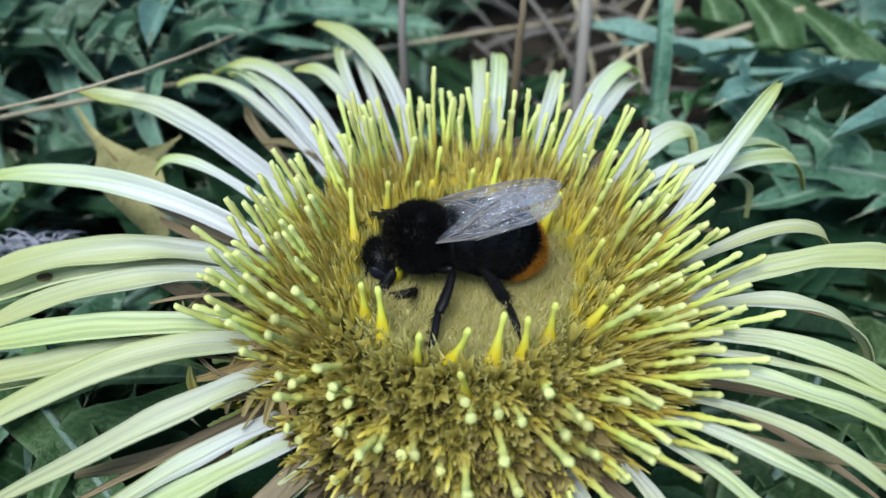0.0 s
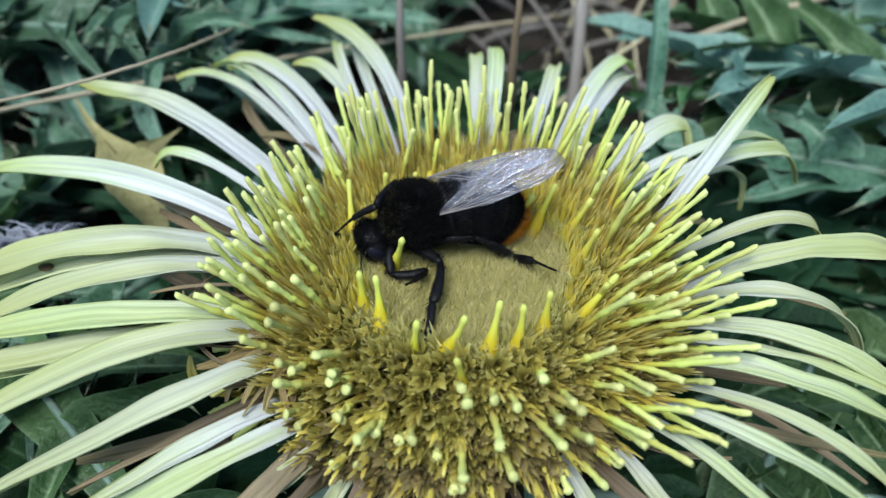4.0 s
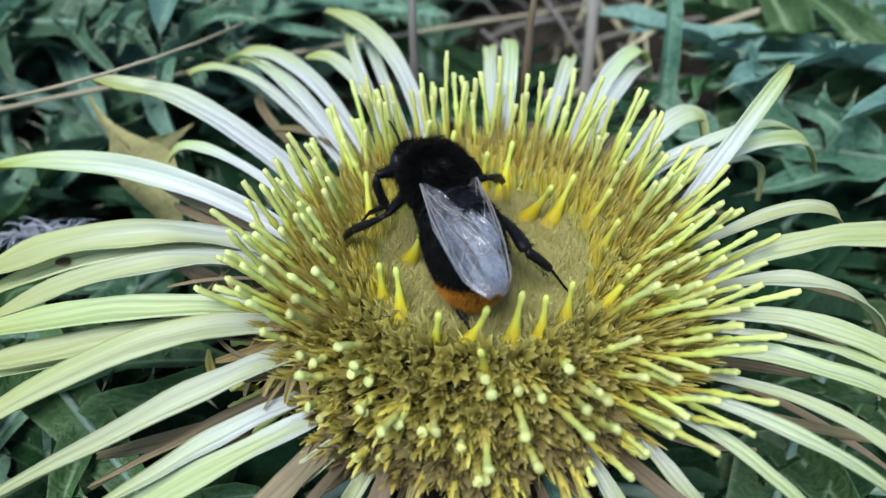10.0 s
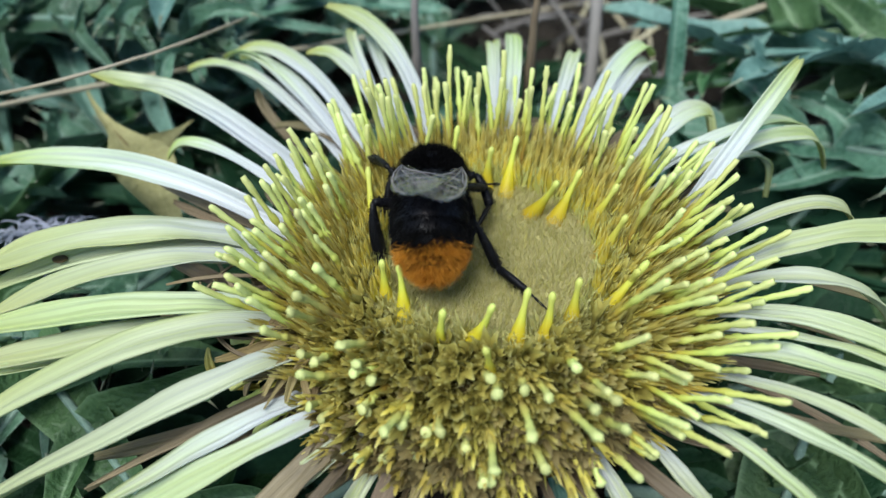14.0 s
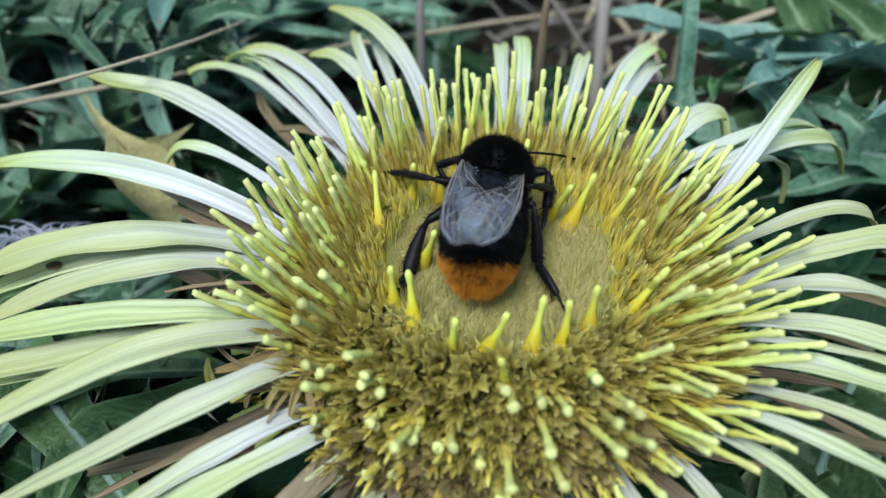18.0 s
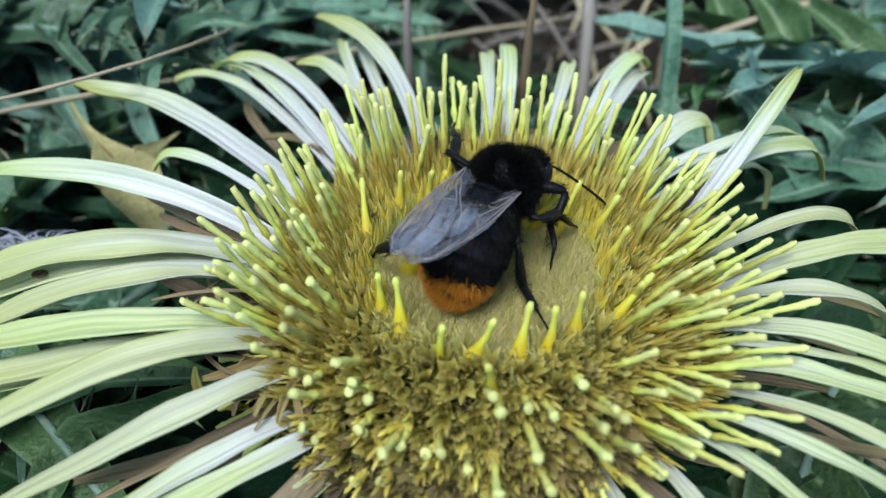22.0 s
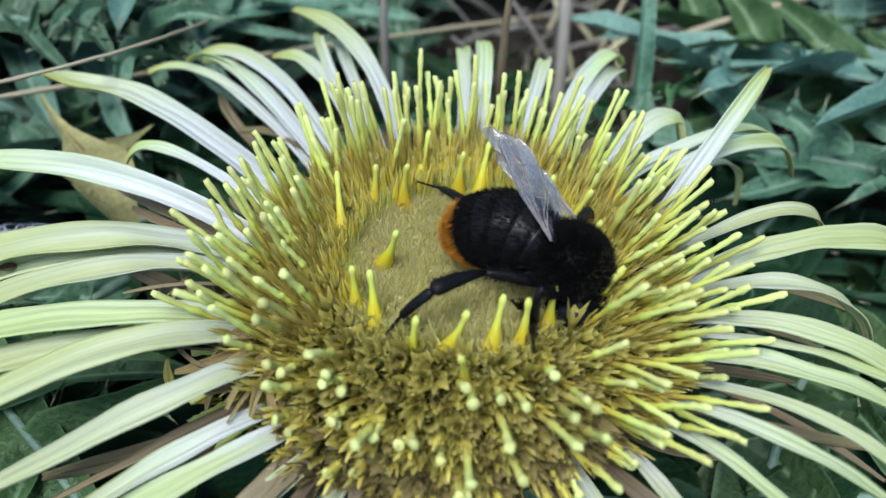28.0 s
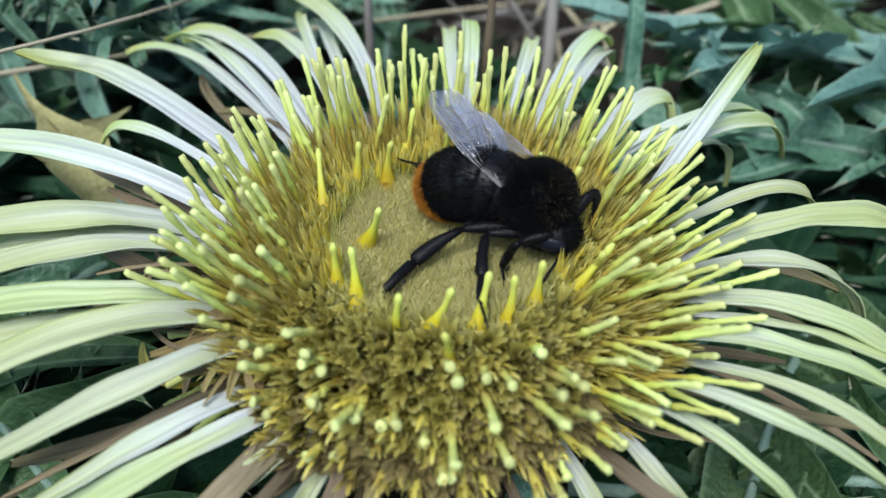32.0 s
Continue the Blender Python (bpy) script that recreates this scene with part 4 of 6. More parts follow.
put_leaf(2, -124, 118, 18, -20, 14, 8)
put_leaf(10, -140, 84, 20, 5, 8, -8)
put_leaf(10, -92, 74, 16, 130, 14, 10)
put_leaf(10, -74, 96, 16, 170, 12, -10)
put_leaf(4, -104, 62, 18, 100, 14, 12)
put_leaf(1, -60, 140, 16, -120, 14, 10)
put_leaf(9, -84, 30, 12, 60, 8, 14)

# ---- dry stalks ----
def stalk(name, label, category, pts, r0, r1, material, group=""):
    """A dry stem through three points over the soil, with slight joints."""
    p = curve(*[Vector(q) for q in pts], 18)
    base_ = p[0].copy()
    root = thing(name, label, category, mmpose(*base_), group)
    s = Shape()
    q = [v - base_ + Vector((0.25 * noise.noise(v * 0.3), 0.25 * noise.noise(v * 0.3 + Vector((9, 0, 0))), 0)) for v in p]
    rad = [r0 + (r1 - r0) * i / 18 for i in range(19)]
    for j in (6, 13):
        rad[j] *= 1.25
    tube(s, q, rad, 7)
    part("stem", s, material, root)
    return root


stalk("straw", "thin pale dry stem lying across the leaves", "stem", ((-66, 25.5, 39.5), (-46.2, 28, 43), (-36.6, 51.9, 38)), 0.24, 0.2, M_STRAW)
stalk("straw", "pale buff dry stem lying behind the flower", "stem", ((-86, 26, 33), (-45, 58, 27), (23.9, 102.8, 17)), 0.34, 0.45, M_STRAW)
stalk("straw", "grey-buff straw lying among the leaves", "stem", ((35, 65, 27), (52, 72, 30), (76, 80, 33)), 0.75, 0.5, M_STRAW)
for x, y, dx, dy, top, rad in ((44, 92, 5, 12, 40, 1.2), (50, 104, -9, 6, 44, 0.7), (36, 100, 14, 10, 38, 0.6), (30, 84, -12, 12, 36, 0.55), (62, 116, 6, 10, 40, 1.0), (24, 110, 16, 4, 34, 0.6)):
    stalk("straw", "pale bleached grass stem standing behind the flower", "straw", ((x, y, 3), (x + dx * 0.4, y + dy * 0.4, top * 0.55), (x + dx, y + dy, top)), rad, rad * 0.7, M_STRAW, "dry straws")
stalk("brown_spike", "upright brown pointed dry bract behind the flower", "stem", ((5.4, 36, 20), (5.9, 36, 43), (6.8, 40, 53)), 1.0, 0.14, M_BROWN)
stalk("grey_blade", "upright grey dead leaf blade", "stem", ((-10, 47, 18), (-10.4, 48, 38), (-10.0, 56, 50)), 0.9, 0.4, M_GREY)
stalk("straw", "upright straw stem behind the flower", "stem", ((20.5, 62, 4), (21.0, 68, 24), (21.5, 78, 40)), 1.3, 1.1, M_GREY)
for i in range(36):
    x, y = rng.gauss(27, 22), rng.uniform(64, 150)
    a, tl, ln = rng.uniform(0, 6.28), rng.uniform(0.1, 0.9), rng.uniform(25, 60)
    dx, dy = math.cos(a) * ln * (1 - tl * 0.7), math.sin(a) * ln * (1 - tl * 0.7)
    z0 = rng.uniform(1, 10)
    stalk("straw", "short dry grass straw among the leaves", "straw", ((x, y, z0), (x + dx * 0.5, y + dy * 0.5, z0 + ln * tl * 0.32), (x + dx, y + dy, z0 + ln * tl * 0.5)),
          rng.uniform(0.3, 0.8), rng.uniform(0.15, 0.4), M_STRAW if i % 4 == 0 else M_GREY, "dry straws")
blade = thing("grass_blade", "upright blue-green grass blade behind the flower", "grass", mmpose(31.5, 48.2, 21.0))
s_ = Shape()
axis = curve((0, 0, -14), (-1.0, 3.5, 10.0), (-0.9, 12.6, 24.0), 14)
leaf_strip(s_, axis, [1.9 - 0.055 * k for k in range(15)], [Vector((0.2, -1, 0.3))] * 15, 0.7)
part("leaf_strip", s_, M_LEAF, blade)
dry = thing("dry_leaf", "withered ochre thistle leaf, broad and pointed with two spines", "leaf", pose(-0.042, 0.019, 0.0245, 0, 0, 128) @ pose(0, 0, 0, 20, -16, 0))
s_ = Shape()
axis = [Vector((2.35 * k, 0.5 * math.sin(k * 0.7), 0.9 * math.sin(k * 0.5))) for k in range(13)]
leaf_strip(s_, axis, [1.2, 2.0, 2.9, 3.8, 4.4, 4.5, 3.9, 2.6, 1.4, 0.8, 0.55, 0.35, 0.12], [Vector((0, 0.15, 1))] * 13, 0.3)
for at, side, out_ in ((6, -1, 6.5), (4, 1, 5.0)):
    a = axis[at] + Vector((0, side * 3.4, 0.6))
    tip = a + Vector((3.0, side * out_, 1.5))
    leaf_strip(s_, [a.lerp(tip, k) for k in (0, 0.3, 0.65, 1.0)], [1.9, 1.0, 0.4, 0.1], [Vector((0, 0, 1))] * 4, 0.3)
part("blade", s_, M_DRY, dry)
s_ = Shape()
tube(s_, [v + Vector((0, 0, -0.9 if k < 7 else -0.3)) for k, v in enumerate(axis)], [0.5 - 0.03 * k for k in range(13)], 6)
part("midrib", s_, M_WITHER, dry)

# tubes whose styles have dropped, packed between the others
rng = random.Random(14)
sh = Shape()
for i in range(820):
    az = (i * 137.508 + 68) % 360 + rng.gauss(0, 2)
    if (i % 2 and math.sin(radians(az)) > -0.2) or math.sin(radians(az)) < -0.8:
        continue
    r = (math.sqrt(13.0 ** 2 + (i + 0.5) / 820 * (20.6 ** 2 - 13.0 ** 2)) + rng.gauss(0, 0.2)) * bulge(az)
    wide = 1 + 0.15 * max(0.0, -math.sin(radians(az)))
    m = stand(az, r, dome(r) - 0.6, lean(r, az) + rng.gauss(0, 8), rng.uniform(0, 72), rng.gauss(0, 8)) @ Matrix.Diagonal((wide, wide, rng.uniform(0.75, 1.05), 1))
    me = COROLLAS[i % 6]
    sh.add([(m @ v.co) / MM for v in me.vertices], [tuple(p.vertices) for p in me.polygons], [(0.5, min(1.0, v.co.z / MM / 5.4)) for v in me.vertices])
part("spent_floret_mass", sh, M_COROLLA, flower, "ochre floret tubes without styles", kind="stuff")

# papery cups that close the gaps between the florets, withered and darkened for shade along the rim
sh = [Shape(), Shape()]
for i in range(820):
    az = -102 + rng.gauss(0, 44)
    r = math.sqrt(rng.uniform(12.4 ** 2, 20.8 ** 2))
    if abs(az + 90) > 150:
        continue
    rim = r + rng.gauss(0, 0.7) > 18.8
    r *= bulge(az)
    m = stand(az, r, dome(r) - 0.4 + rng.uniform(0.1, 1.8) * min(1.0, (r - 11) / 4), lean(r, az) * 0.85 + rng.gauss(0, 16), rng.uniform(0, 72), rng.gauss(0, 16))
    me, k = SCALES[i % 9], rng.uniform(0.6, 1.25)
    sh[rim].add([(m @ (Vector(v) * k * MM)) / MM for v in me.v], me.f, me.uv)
part("papery_scale_mass", sh[0], M_SCALE, flower, "crowded jagged papery ochre cups, darkened at the base for shade", smooth=False, kind="stuff")
part("withered_scale_mass", sh[1], M_WITHER, flower, "withered brown papery cups along the rim, darkened for its shade", smooth=False, kind="stuff")

sh = Shape()
for i in range(3200):
    az, r = -90 + rng.gauss(0, 58), math.sqrt(rng.uniform(11.8 ** 2, 18.2 ** 2))
    p = polar(az, r, dome(r) + rng.uniform(0.6, 1.7))
    th = radians(lean(r, az))
    d = (polar(az, 1, 0) * math.sin(th) + Vector((rng.gauss(0, 0.5), rng.gauss(0, 0.5), math.cos(th)))).normalized()
    spine(sh, p, p + d * rng.uniform(0.6, 1.5), rng.uniform(0.03, 0.07))
part("pappus_hair_mass", sh, M_PILE, flower, "fine pale hairs between the papery cups", smooth=False, kind="stuff")

# wide open tubes, the shade in their throats painted by the dark base colour
for i in range(34):
    az, r = -84 + rng.gauss(0, 28), rng.uniform(14.6, 19.0)
    s_, sides = Shape(), 12
    ln, ra = rng.uniform(3.2, 4.2), rng.uniform(0.42, 0.66)
    for zq, rq in ((0, 0.5), (0.5, 0.75), (0.85, 0.95), (1.0, 1.12)):
        for k in range(sides):
            c = 2 * math.pi * k / sides
            jag = (0.5 if k % 2 else -0.15) * (zq == 1.0) + rng.gauss(0, 0.05)
            s_.v.append((ra * rq * math.cos(c) * rng.uniform(0.93, 1.07), ra * rq * math.sin(c), ln * zq + jag))
            s_.uv.append((k / sides, zq))
    s_.f = [(i_ * sides + k, i_ * sides + (k + 1) % sides, (i_ + 1) * sides + (k + 1) % sides, (i_ + 1) * sides + k) for i_ in range(3) for k in range(sides)]
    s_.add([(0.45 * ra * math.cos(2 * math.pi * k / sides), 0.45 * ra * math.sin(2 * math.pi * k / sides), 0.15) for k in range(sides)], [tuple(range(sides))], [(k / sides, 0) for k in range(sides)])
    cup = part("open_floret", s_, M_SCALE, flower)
    cup.matrix_basis = stand(az, r, dome(r) + 0.3, lean(r, az) * 0.9 + rng.gauss(0, 6), 0, rng.gauss(0, 8))

tuft = thing("seed_tuft", "wispy pale bluish withered seed tuft among the leaves", "seed tuft", mmpose(-60.5, 18.6, 22))
for i in range(3):
    sh = Shape()
    for k in range(30):
        a = rng.uniform(0, 6.28)
        d = Vector((math.cos(a) * rng.uniform(0.5, 1), math.sin(a) * rng.uniform(0.5, 1), rng.uniform(-0.4, 0.35))) * rng.uniform(3.5, 8.0)
        tube(sh, curve((i * 3 - 3, 0, 0), Vector((i * 3 - 3, 0, 0)) + d * 0.5 + Vector((0, 0, 1.6)), Vector((i * 3 - 3, 0, 0)) + d, 6), [0.17, 0.16, 0.15, 0.13, 0.11, 0.09, 0.05], 4)
    part("plume", sh, M_PLUME, tuft)
s_ = Shape()
tube(s_, [(0, 0, -22), (0.5, 0.2, -8), (0, 0, 0.5)], [0.7, 0.6, 0.9], 7)
part("stalk", s_, M_GREY, tuft)

# ---- florets with styles, one by one ----
rng = random.Random(17)
count = 270
for i in range(count):
    f = (i + 0.5) / count
    az = (i * 137.508) % 360 + rng.gauss(0, 1.2)
    stub = math.exp(-(((az + 108 + 180) % 360 - 180) / 44) ** 2)          # this side has shorter styles
    r = (math.sqrt(13.3 ** 2 + f * (20.4 ** 2 - 13.3 ** 2)) + rng.gauss(0, 0.15)) * bulge(az)
    k = rng.randrange(6)
    if (20 < az < 160 and i % 4 == 0) or (stub > 0.4 and i % 7 == 0):
        continue
    # near rim tubes take the withered brown, which also paints the underside's shade
    fl = part("floret", COROLLAS[k], M_WITHER if stub > 0.3 and r > 18.4 else M_COROLLA, flower)
    wide = 1 + 0.65 * stub
    mess = 6 + 8 * stub
    fl.matrix_basis = stand(az, r, dome(r) - 0.5 + 1.0 * stub, lean(r, az) + 8 * stub + rng.gauss(0, mess), rng.uniform(0, 72), rng.gauss(0, mess)) @ Matrix.Diagonal((wide, wide, 1 - 0.1 * stub, 1))
    if -160 < (az + 180) % 360 - 180 < -128 and r > 18.0 * bulge(az) and i % 3 or stub > 0.5 and r > 18.6 and i % 2:
        continue
    st = part("style", STUBS[rng.randrange(8)] if stub > 0.35 else STYLES[rng.randrange(12)], M_STUB if stub > 0.62 else M_STYLE, fl)
    st.matrix_basis = pose(0, 0, (0.5 - 0.9 * stub) * MM, rng.gauss(0, 3), rng.gauss(0, 3), rng.uniform(0, 360)) @ Matrix.Diagonal((0.95 / wide ** 0.6, 0.95 / wide ** 0.6, ((1.12 if 15 < az < 215 else 1.0) - 0.42 * stub) * (0.72 if r > 18.6 and stub > 0.25 else 1) * rng.uniform(0.74, 1.14), 1))

# half-withered florets that have sunk sideways over the rim
for az, tip, side, tall in ((-158, 98, 4, 1.25), (-154, 103, -6, 0.8), (-150, 108, 5, 0.85), (-163, 96, 8, 0.75), (-143, 112, 0, 0.8)):
    fl = part("floret", COROLLAS[int(tall * 20) % 6], M_WITHER if tall < 1 else M_COROLLA, flower)
    fl.matrix_basis = stand(az, 20.3, -5.2 + 0.04 * (az + 158), tip, 20, side) @ Matrix.Diagonal((1.3, 1.3, 1.15, 1))
    st = part("style", STYLES[int(tall * 20) % 12], M_STYLE, fl)
    st.matrix_basis = Matrix.Diagonal((0.9, 0.9, tall * 0.85, 1))

# more of them, too crowded to tell apart
sh = [Shape(), Shape()]
for i in range(420):
    az = -40 + 260 * ((i * 0.6180339) % 1.0)
    r = math.sqrt(rng.uniform(13.4 ** 2, 20.6 ** 2))
    styled = i % 14 == 0 and r > 16
    m = stand(az, r, dome(r) - 0.5, lean(r, az) + rng.gauss(0, 6), rng.uniform(0, 360), rng.gauss(0, 6))
    for s_, me, tall in ((sh[0], COROLLAS[i % 6], rng.uniform(0.95, 1.5)), (sh[1], STYLES[i % 12], rng.uniform(1.0, 1.3))):
        if s_ is sh[1] and not styled:
            continue
        top = max(v.co.z for v in me.vertices)
        s_.add([(m @ Vector((v.co.x, v.co.y, v.co.z * tall))) / MM for v in me.vertices], [tuple(p.vertices) for p in me.polygons], [(0.5, min(1.0, v.co.z / top)) for v in me.vertices])
part("crowded_floret_mass", sh[0], M_COROLLA, flower, "crowded ochre floret tubes", kind="stuff")
part("crowded_style_mass", sh[1], M_STYLE, flower, "crowded lime-yellow styles", kind="stuff")

# ---- bumblebee ----
M_BLACK = grainy("bee_cuticle", (0.003, 0.003, 0.004), (0.008, 0.008, 0.010), 2500, rough=0.38, bump=0.3, spec=0.16, vary=0.0)
M_SHINE = grainy("bee_abdomen_plates", (0.004, 0.004, 0.006), (0.010, 0.011, 0.015), 1800, rough=0.36, bump=0.08, spec=0.22, vary=0.0)
M_HAIR = grainy("bee_black_hair", (0.003, 0.003, 0.003), (0.009, 0.009, 0.009), 900, rough=0.7, bump=0.0, spec=0.08, vary=0.0)
M_TAIL = grainy("bee_orange_hair", (0.36, 0.10, 0.009), (0.64, 0.24, 0.028), 700, rough=0.6, bump=0.0, spec=0.25, thin=0.2, vary=0.0)
M_TAILSKIN = grainy("bee_tail_skin", (0.30, 0.10, 0.008), (0.46, 0.18, 0.015), 900, rough=0.95, bump=0.3, spec=0.1, vary=0.0)
M_TAN = grainy("bee_tan_hair", (0.06, 0.05, 0.025), (0.13, 0.11, 0.055), 700, rough=0.6, bump=0.0, spec=0.25, vary=0.0)
M_EYE = grainy("bee_eye", (0.006, 0.007, 0.012), (0.015, 0.016, 0.026), 5000, rough=0.3, bump=0.2, spec=0.1, vary=0.0)


def wing_material():
    m, nt, b = base_material("wing_membrane", 0.4, 0.5)
    tc = nt.nodes.new("ShaderNodeTexCoord")
    mp = nt.nodes.new("ShaderNodeMapping")
    mp.inputs["Scale"].default_value = (15.0, 2.2, 1.0)
    nz = nt.nodes.new("ShaderNodeTexNoise")
    nz.inputs["Scale"].default_value, nz.inputs["Detail"].default_value = 1.0, 3
    nt.links.new(tc.outputs["UV"], mp.inputs[0])
    nt.links.new(mp.outputs[0], nz.inputs["Vector"])
    r = ramp_node(nt, [(0.38, (0.06, 0.055, 0.06)), (0.60, (0.55, 0.53, 0.55))])
    nt.links.new(nz.outputs[0], r.inputs[0])
    nt.links.new(r.outputs[0], b.inputs["Base Color"])
    add_bump(nt, b, nz.outputs[0], 1.0, 0.001)
    tr = nt.nodes.new("ShaderNodeBsdfTransparent")
    tr.inputs["Color"].default_value = (0.84, 0.76, 0.76, 1)
    gl = nt.nodes.new("ShaderNodeBsdfGlossy")
    gl.inputs["Roughness"].default_value = 0.22
    gl.inputs["Color"].default_value = (0.92, 0.94, 1.0, 1)
    nt.links.new(b.inputs["Normal"].links[0].from_socket, gl.inputs["Normal"])
    m1, m2 = nt.nodes.new("ShaderNodeMixShader"), nt.nodes.new("ShaderNodeMixShader")
    lw = nt.nodes.new("ShaderNodeLayerWeight")
    lw.inputs["Blend"].default_value = 0.5
    mr = nt.nodes.new("ShaderNodeMapRange")
    mr.inputs["From Min"].default_value, mr.inputs["From Max"].default_value = 0.2, 0.75
    mr.inputs["To Min"].default_value, mr.inputs["To Max"].default_value = 0.62, 0.96
    nt.links.new(lw.outputs["Facing"], mr.inputs["Value"])
    nt.links.new(mr.outputs[0], m1.inputs[0])
    clearness = nt.nodes.new("ShaderNodeMapRange")
    clearness.inputs["From Min"].default_value, clearness.inputs["From Max"].default_value = 0.36, 0.62
    clearness.inputs["To Min"].default_value, clearness.inputs["To Max"].default_value = 0.72, 0.22
    nt.links.new(nz.outputs[0], clearness.inputs["Value"])
    nt.links.new(clearness.outputs[0], m2.inputs[0])
    nt.links.new(b.outputs[0], m1.inputs[1])
    nt.links.new(gl.outputs[0], m1.inputs[2])
    nt.links.new(m1.outputs[0], m2.inputs[1])
    nt.links.new(tr.outputs[0], m2.inputs[2])
    nt.links.new(m2.outputs[0], nt.nodes["Material Output"].inputs["Surface"])
    return m


M_WING = wing_material()
M_VEIN = grainy("wing_vein", (0.16, 0.145, 0.15), (0.34, 0.31, 0.31), 900, rough=0.4, vary=0.0)

bee = thing("bumblebee", "black bumblebee with an orange-red tail foraging on the flower", "bee")
brng = random.Random(12)


def fur(sh, p, nor, lean_to, ln, w=0.05, mess=0.22):
    """One hair: a narrow blade from p that leans over."""
    d = (nor + lean_to + Vector((brng.gauss(0, mess), brng.gauss(0, mess), brng.gauss(0, mess)))).normalized()
    u = d.orthogonal().normalized()
    u = u * math.cos(brng.random() * 6.28) + d.cross(u) * math.sin(brng.random() * 6.28)
    q = p - nor * 0.1
    sh.add([q - u * w, q + u * w, q + d * ln * 0.6 + lean_to * 0.12 + u * w * 0.6, q + d * ln + lean_to * 0.35 * ln], [(0, 1, 2), (0, 2, 3)],
           [(0, 0), (1, 0), (1, 0.6), (0.5, 1)])


def on_ellipsoid(c, r, m=None):
    d = Vector((brng.gauss(0, 1), brng.gauss(0, 1), brng.gauss(0, 1))).normalized()
    p = Vector((d.x * r[0], d.y * r[1], d.z * r[2]))
    n = Vector((d.x / r[0], d.y / r[1], d.z / r[2])).normalized()
    return (m @ p if m else p) + Vector(c), (m @ n if m else n)


# thorax
TH = (3.25, 3.1, 2.95)
s = Shape()
blob(s, (0, 0, 0), TH, wob=0.05, seg=28, rings=18)
thorax = part("thorax", s, M_BLACK, bee, "black furry thorax")
s, s2 = Shape(), Shape()
for i in range(34000):
    p, n = on_ellipsoid((0, 0, 0), TH)
    bald = (p - Vector((-0.3, 0, 2.95))).length < 0.6
    if bald and brng.random() < 0.85:
        continue
    collar = p.x > 1.9 and p.z > -1.2 and brng.random() < 0.10
    fur(s2 if collar else s, p, n, Vector((-0.22, 0, 0.06)), brng.uniform(0.55, 1.25), 0.022, 0.3)
part("fur", s, M_HAIR, thorax, smooth=False, kind="stuff")
part("collar_fur", s2, M_TAN, thorax, "sparse tan collar hairs", smooth=False, kind="stuff")


# abdomen, in its own space from the waist
def ab_line(t):
    return Vector((-10.0 * t, 0, 1.0 * math.sin(math.pi * t) - 3.3 * t * t - 0.1 * t))


def ab_rad(t):
    ks = ((0, 2.3), (0.06, 3.0), (0.2, 3.7), (0.38, 4.0), (0.55, 4.02), (0.7, 3.75), (0.82, 3.1), (0.92, 2.2), (1.0, 0.7))
    for (a, ra), (b, rb) in zip(ks, ks[1:]):
        if t <= b:
            k = (t - a) / (b - a)
            return 0.92 * (ra + (rb - ra) * k)
    return 0.5


abdomen_root = Shape()
pts, rad, n = [], [], 60
for i in range(n + 1):
    t = i / n
    pts.append(ab_line(t))
    seg = (t * 6.2) % 1.0
    rad.append(ab_rad(t) * (0.95 + 0.055 * min(1, seg * 1.25)))
tube(abdomen_root, pts[:50], rad[:50], 34, flat=0.95)
abdomen = part("abdomen", abdomen_root, M_SHINE, bee, "glossy black abdomen in overlapping bands")
s = Shape()
tube(s, pts[48:], [r * 0.985 for r in rad[48:]], 34, flat=0.95)
part("tail", s, M_TAILSKIN, abdomen, "orange-brown tail segments")
s, s2 = Shape(), Shape()
for i in range(78000):
    t = brng.random() ** 0.8 if i < 50000 else brng.uniform(0.72, 1.0)
    a = brng.uniform(0, 2 * math.pi)
    r = ab_rad(t)
    if brng.random() > r / 3.8:
        continue
    tan = (ab_line(t + 0.01) - ab_line(t - 0.01)).normalized()
    up = (Vector((0, 0, 1)) - tan * tan.z).normalized()
    nrm = up * math.cos(a) + Vector((0, math.sin(a), 0))
    p = ab_line(t) + (up * math.cos(a) * 0.95 + Vector((0, math.sin(a), 0))) * r
    nrm = (nrm + tan * max(0, t - 0.55) * 2.0).normalized()
    band = 0.855 < t < 0.925 and math.cos(a) > -0.3
    orange = t > 0.80 + 0.02 * math.sin(a * 3) + 0.03 * max(0, math.cos(a)) + brng.gauss(0, 0.028) and not (band and brng.random() < 0.55)
    if not orange and math.cos(a) > -0.1 and 0.10 < t < 0.70 and (t * 6.2) % 1.0 < 0.8 and brng.random() < 0.58:
        continue
    fur(s2 if orange else s, p, nrm, tan * (0.8 if t < 0.74 else 0.3), brng.uniform(0.4, 0.85) if not orange else brng.uniform(0.5, 1.2), 0.02, 0.26 if t < 0.74 else 0.5)
part("black_fur", s, M_HAIR, abdomen, smooth=False, kind="stuff")
part("tail_fur", s2, M_TAIL, abdomen, "orange-red tail fur", smooth=False, kind="stuff")

# head, in its own space from the neck
s = Shape()
tilt = Matrix.Rotation(radians(20), 3, "Y")
blob(s, (1.9, 0, -1.5), (1.65, 2.3, 2.2), tilt, wob=0.04)
blob(s, (2.6, 0, -3.2), (0.85, 1.15, 1.35), tilt)
tube(s, [(2.8, 0, -3.9), (2.8, 0, -4.6), (2.6, 0, -5.3)], [0.35, 0.28, 0.14], 7)
head = part("head", s, M_BLACK, bee, "black head with long face")
s = Shape()
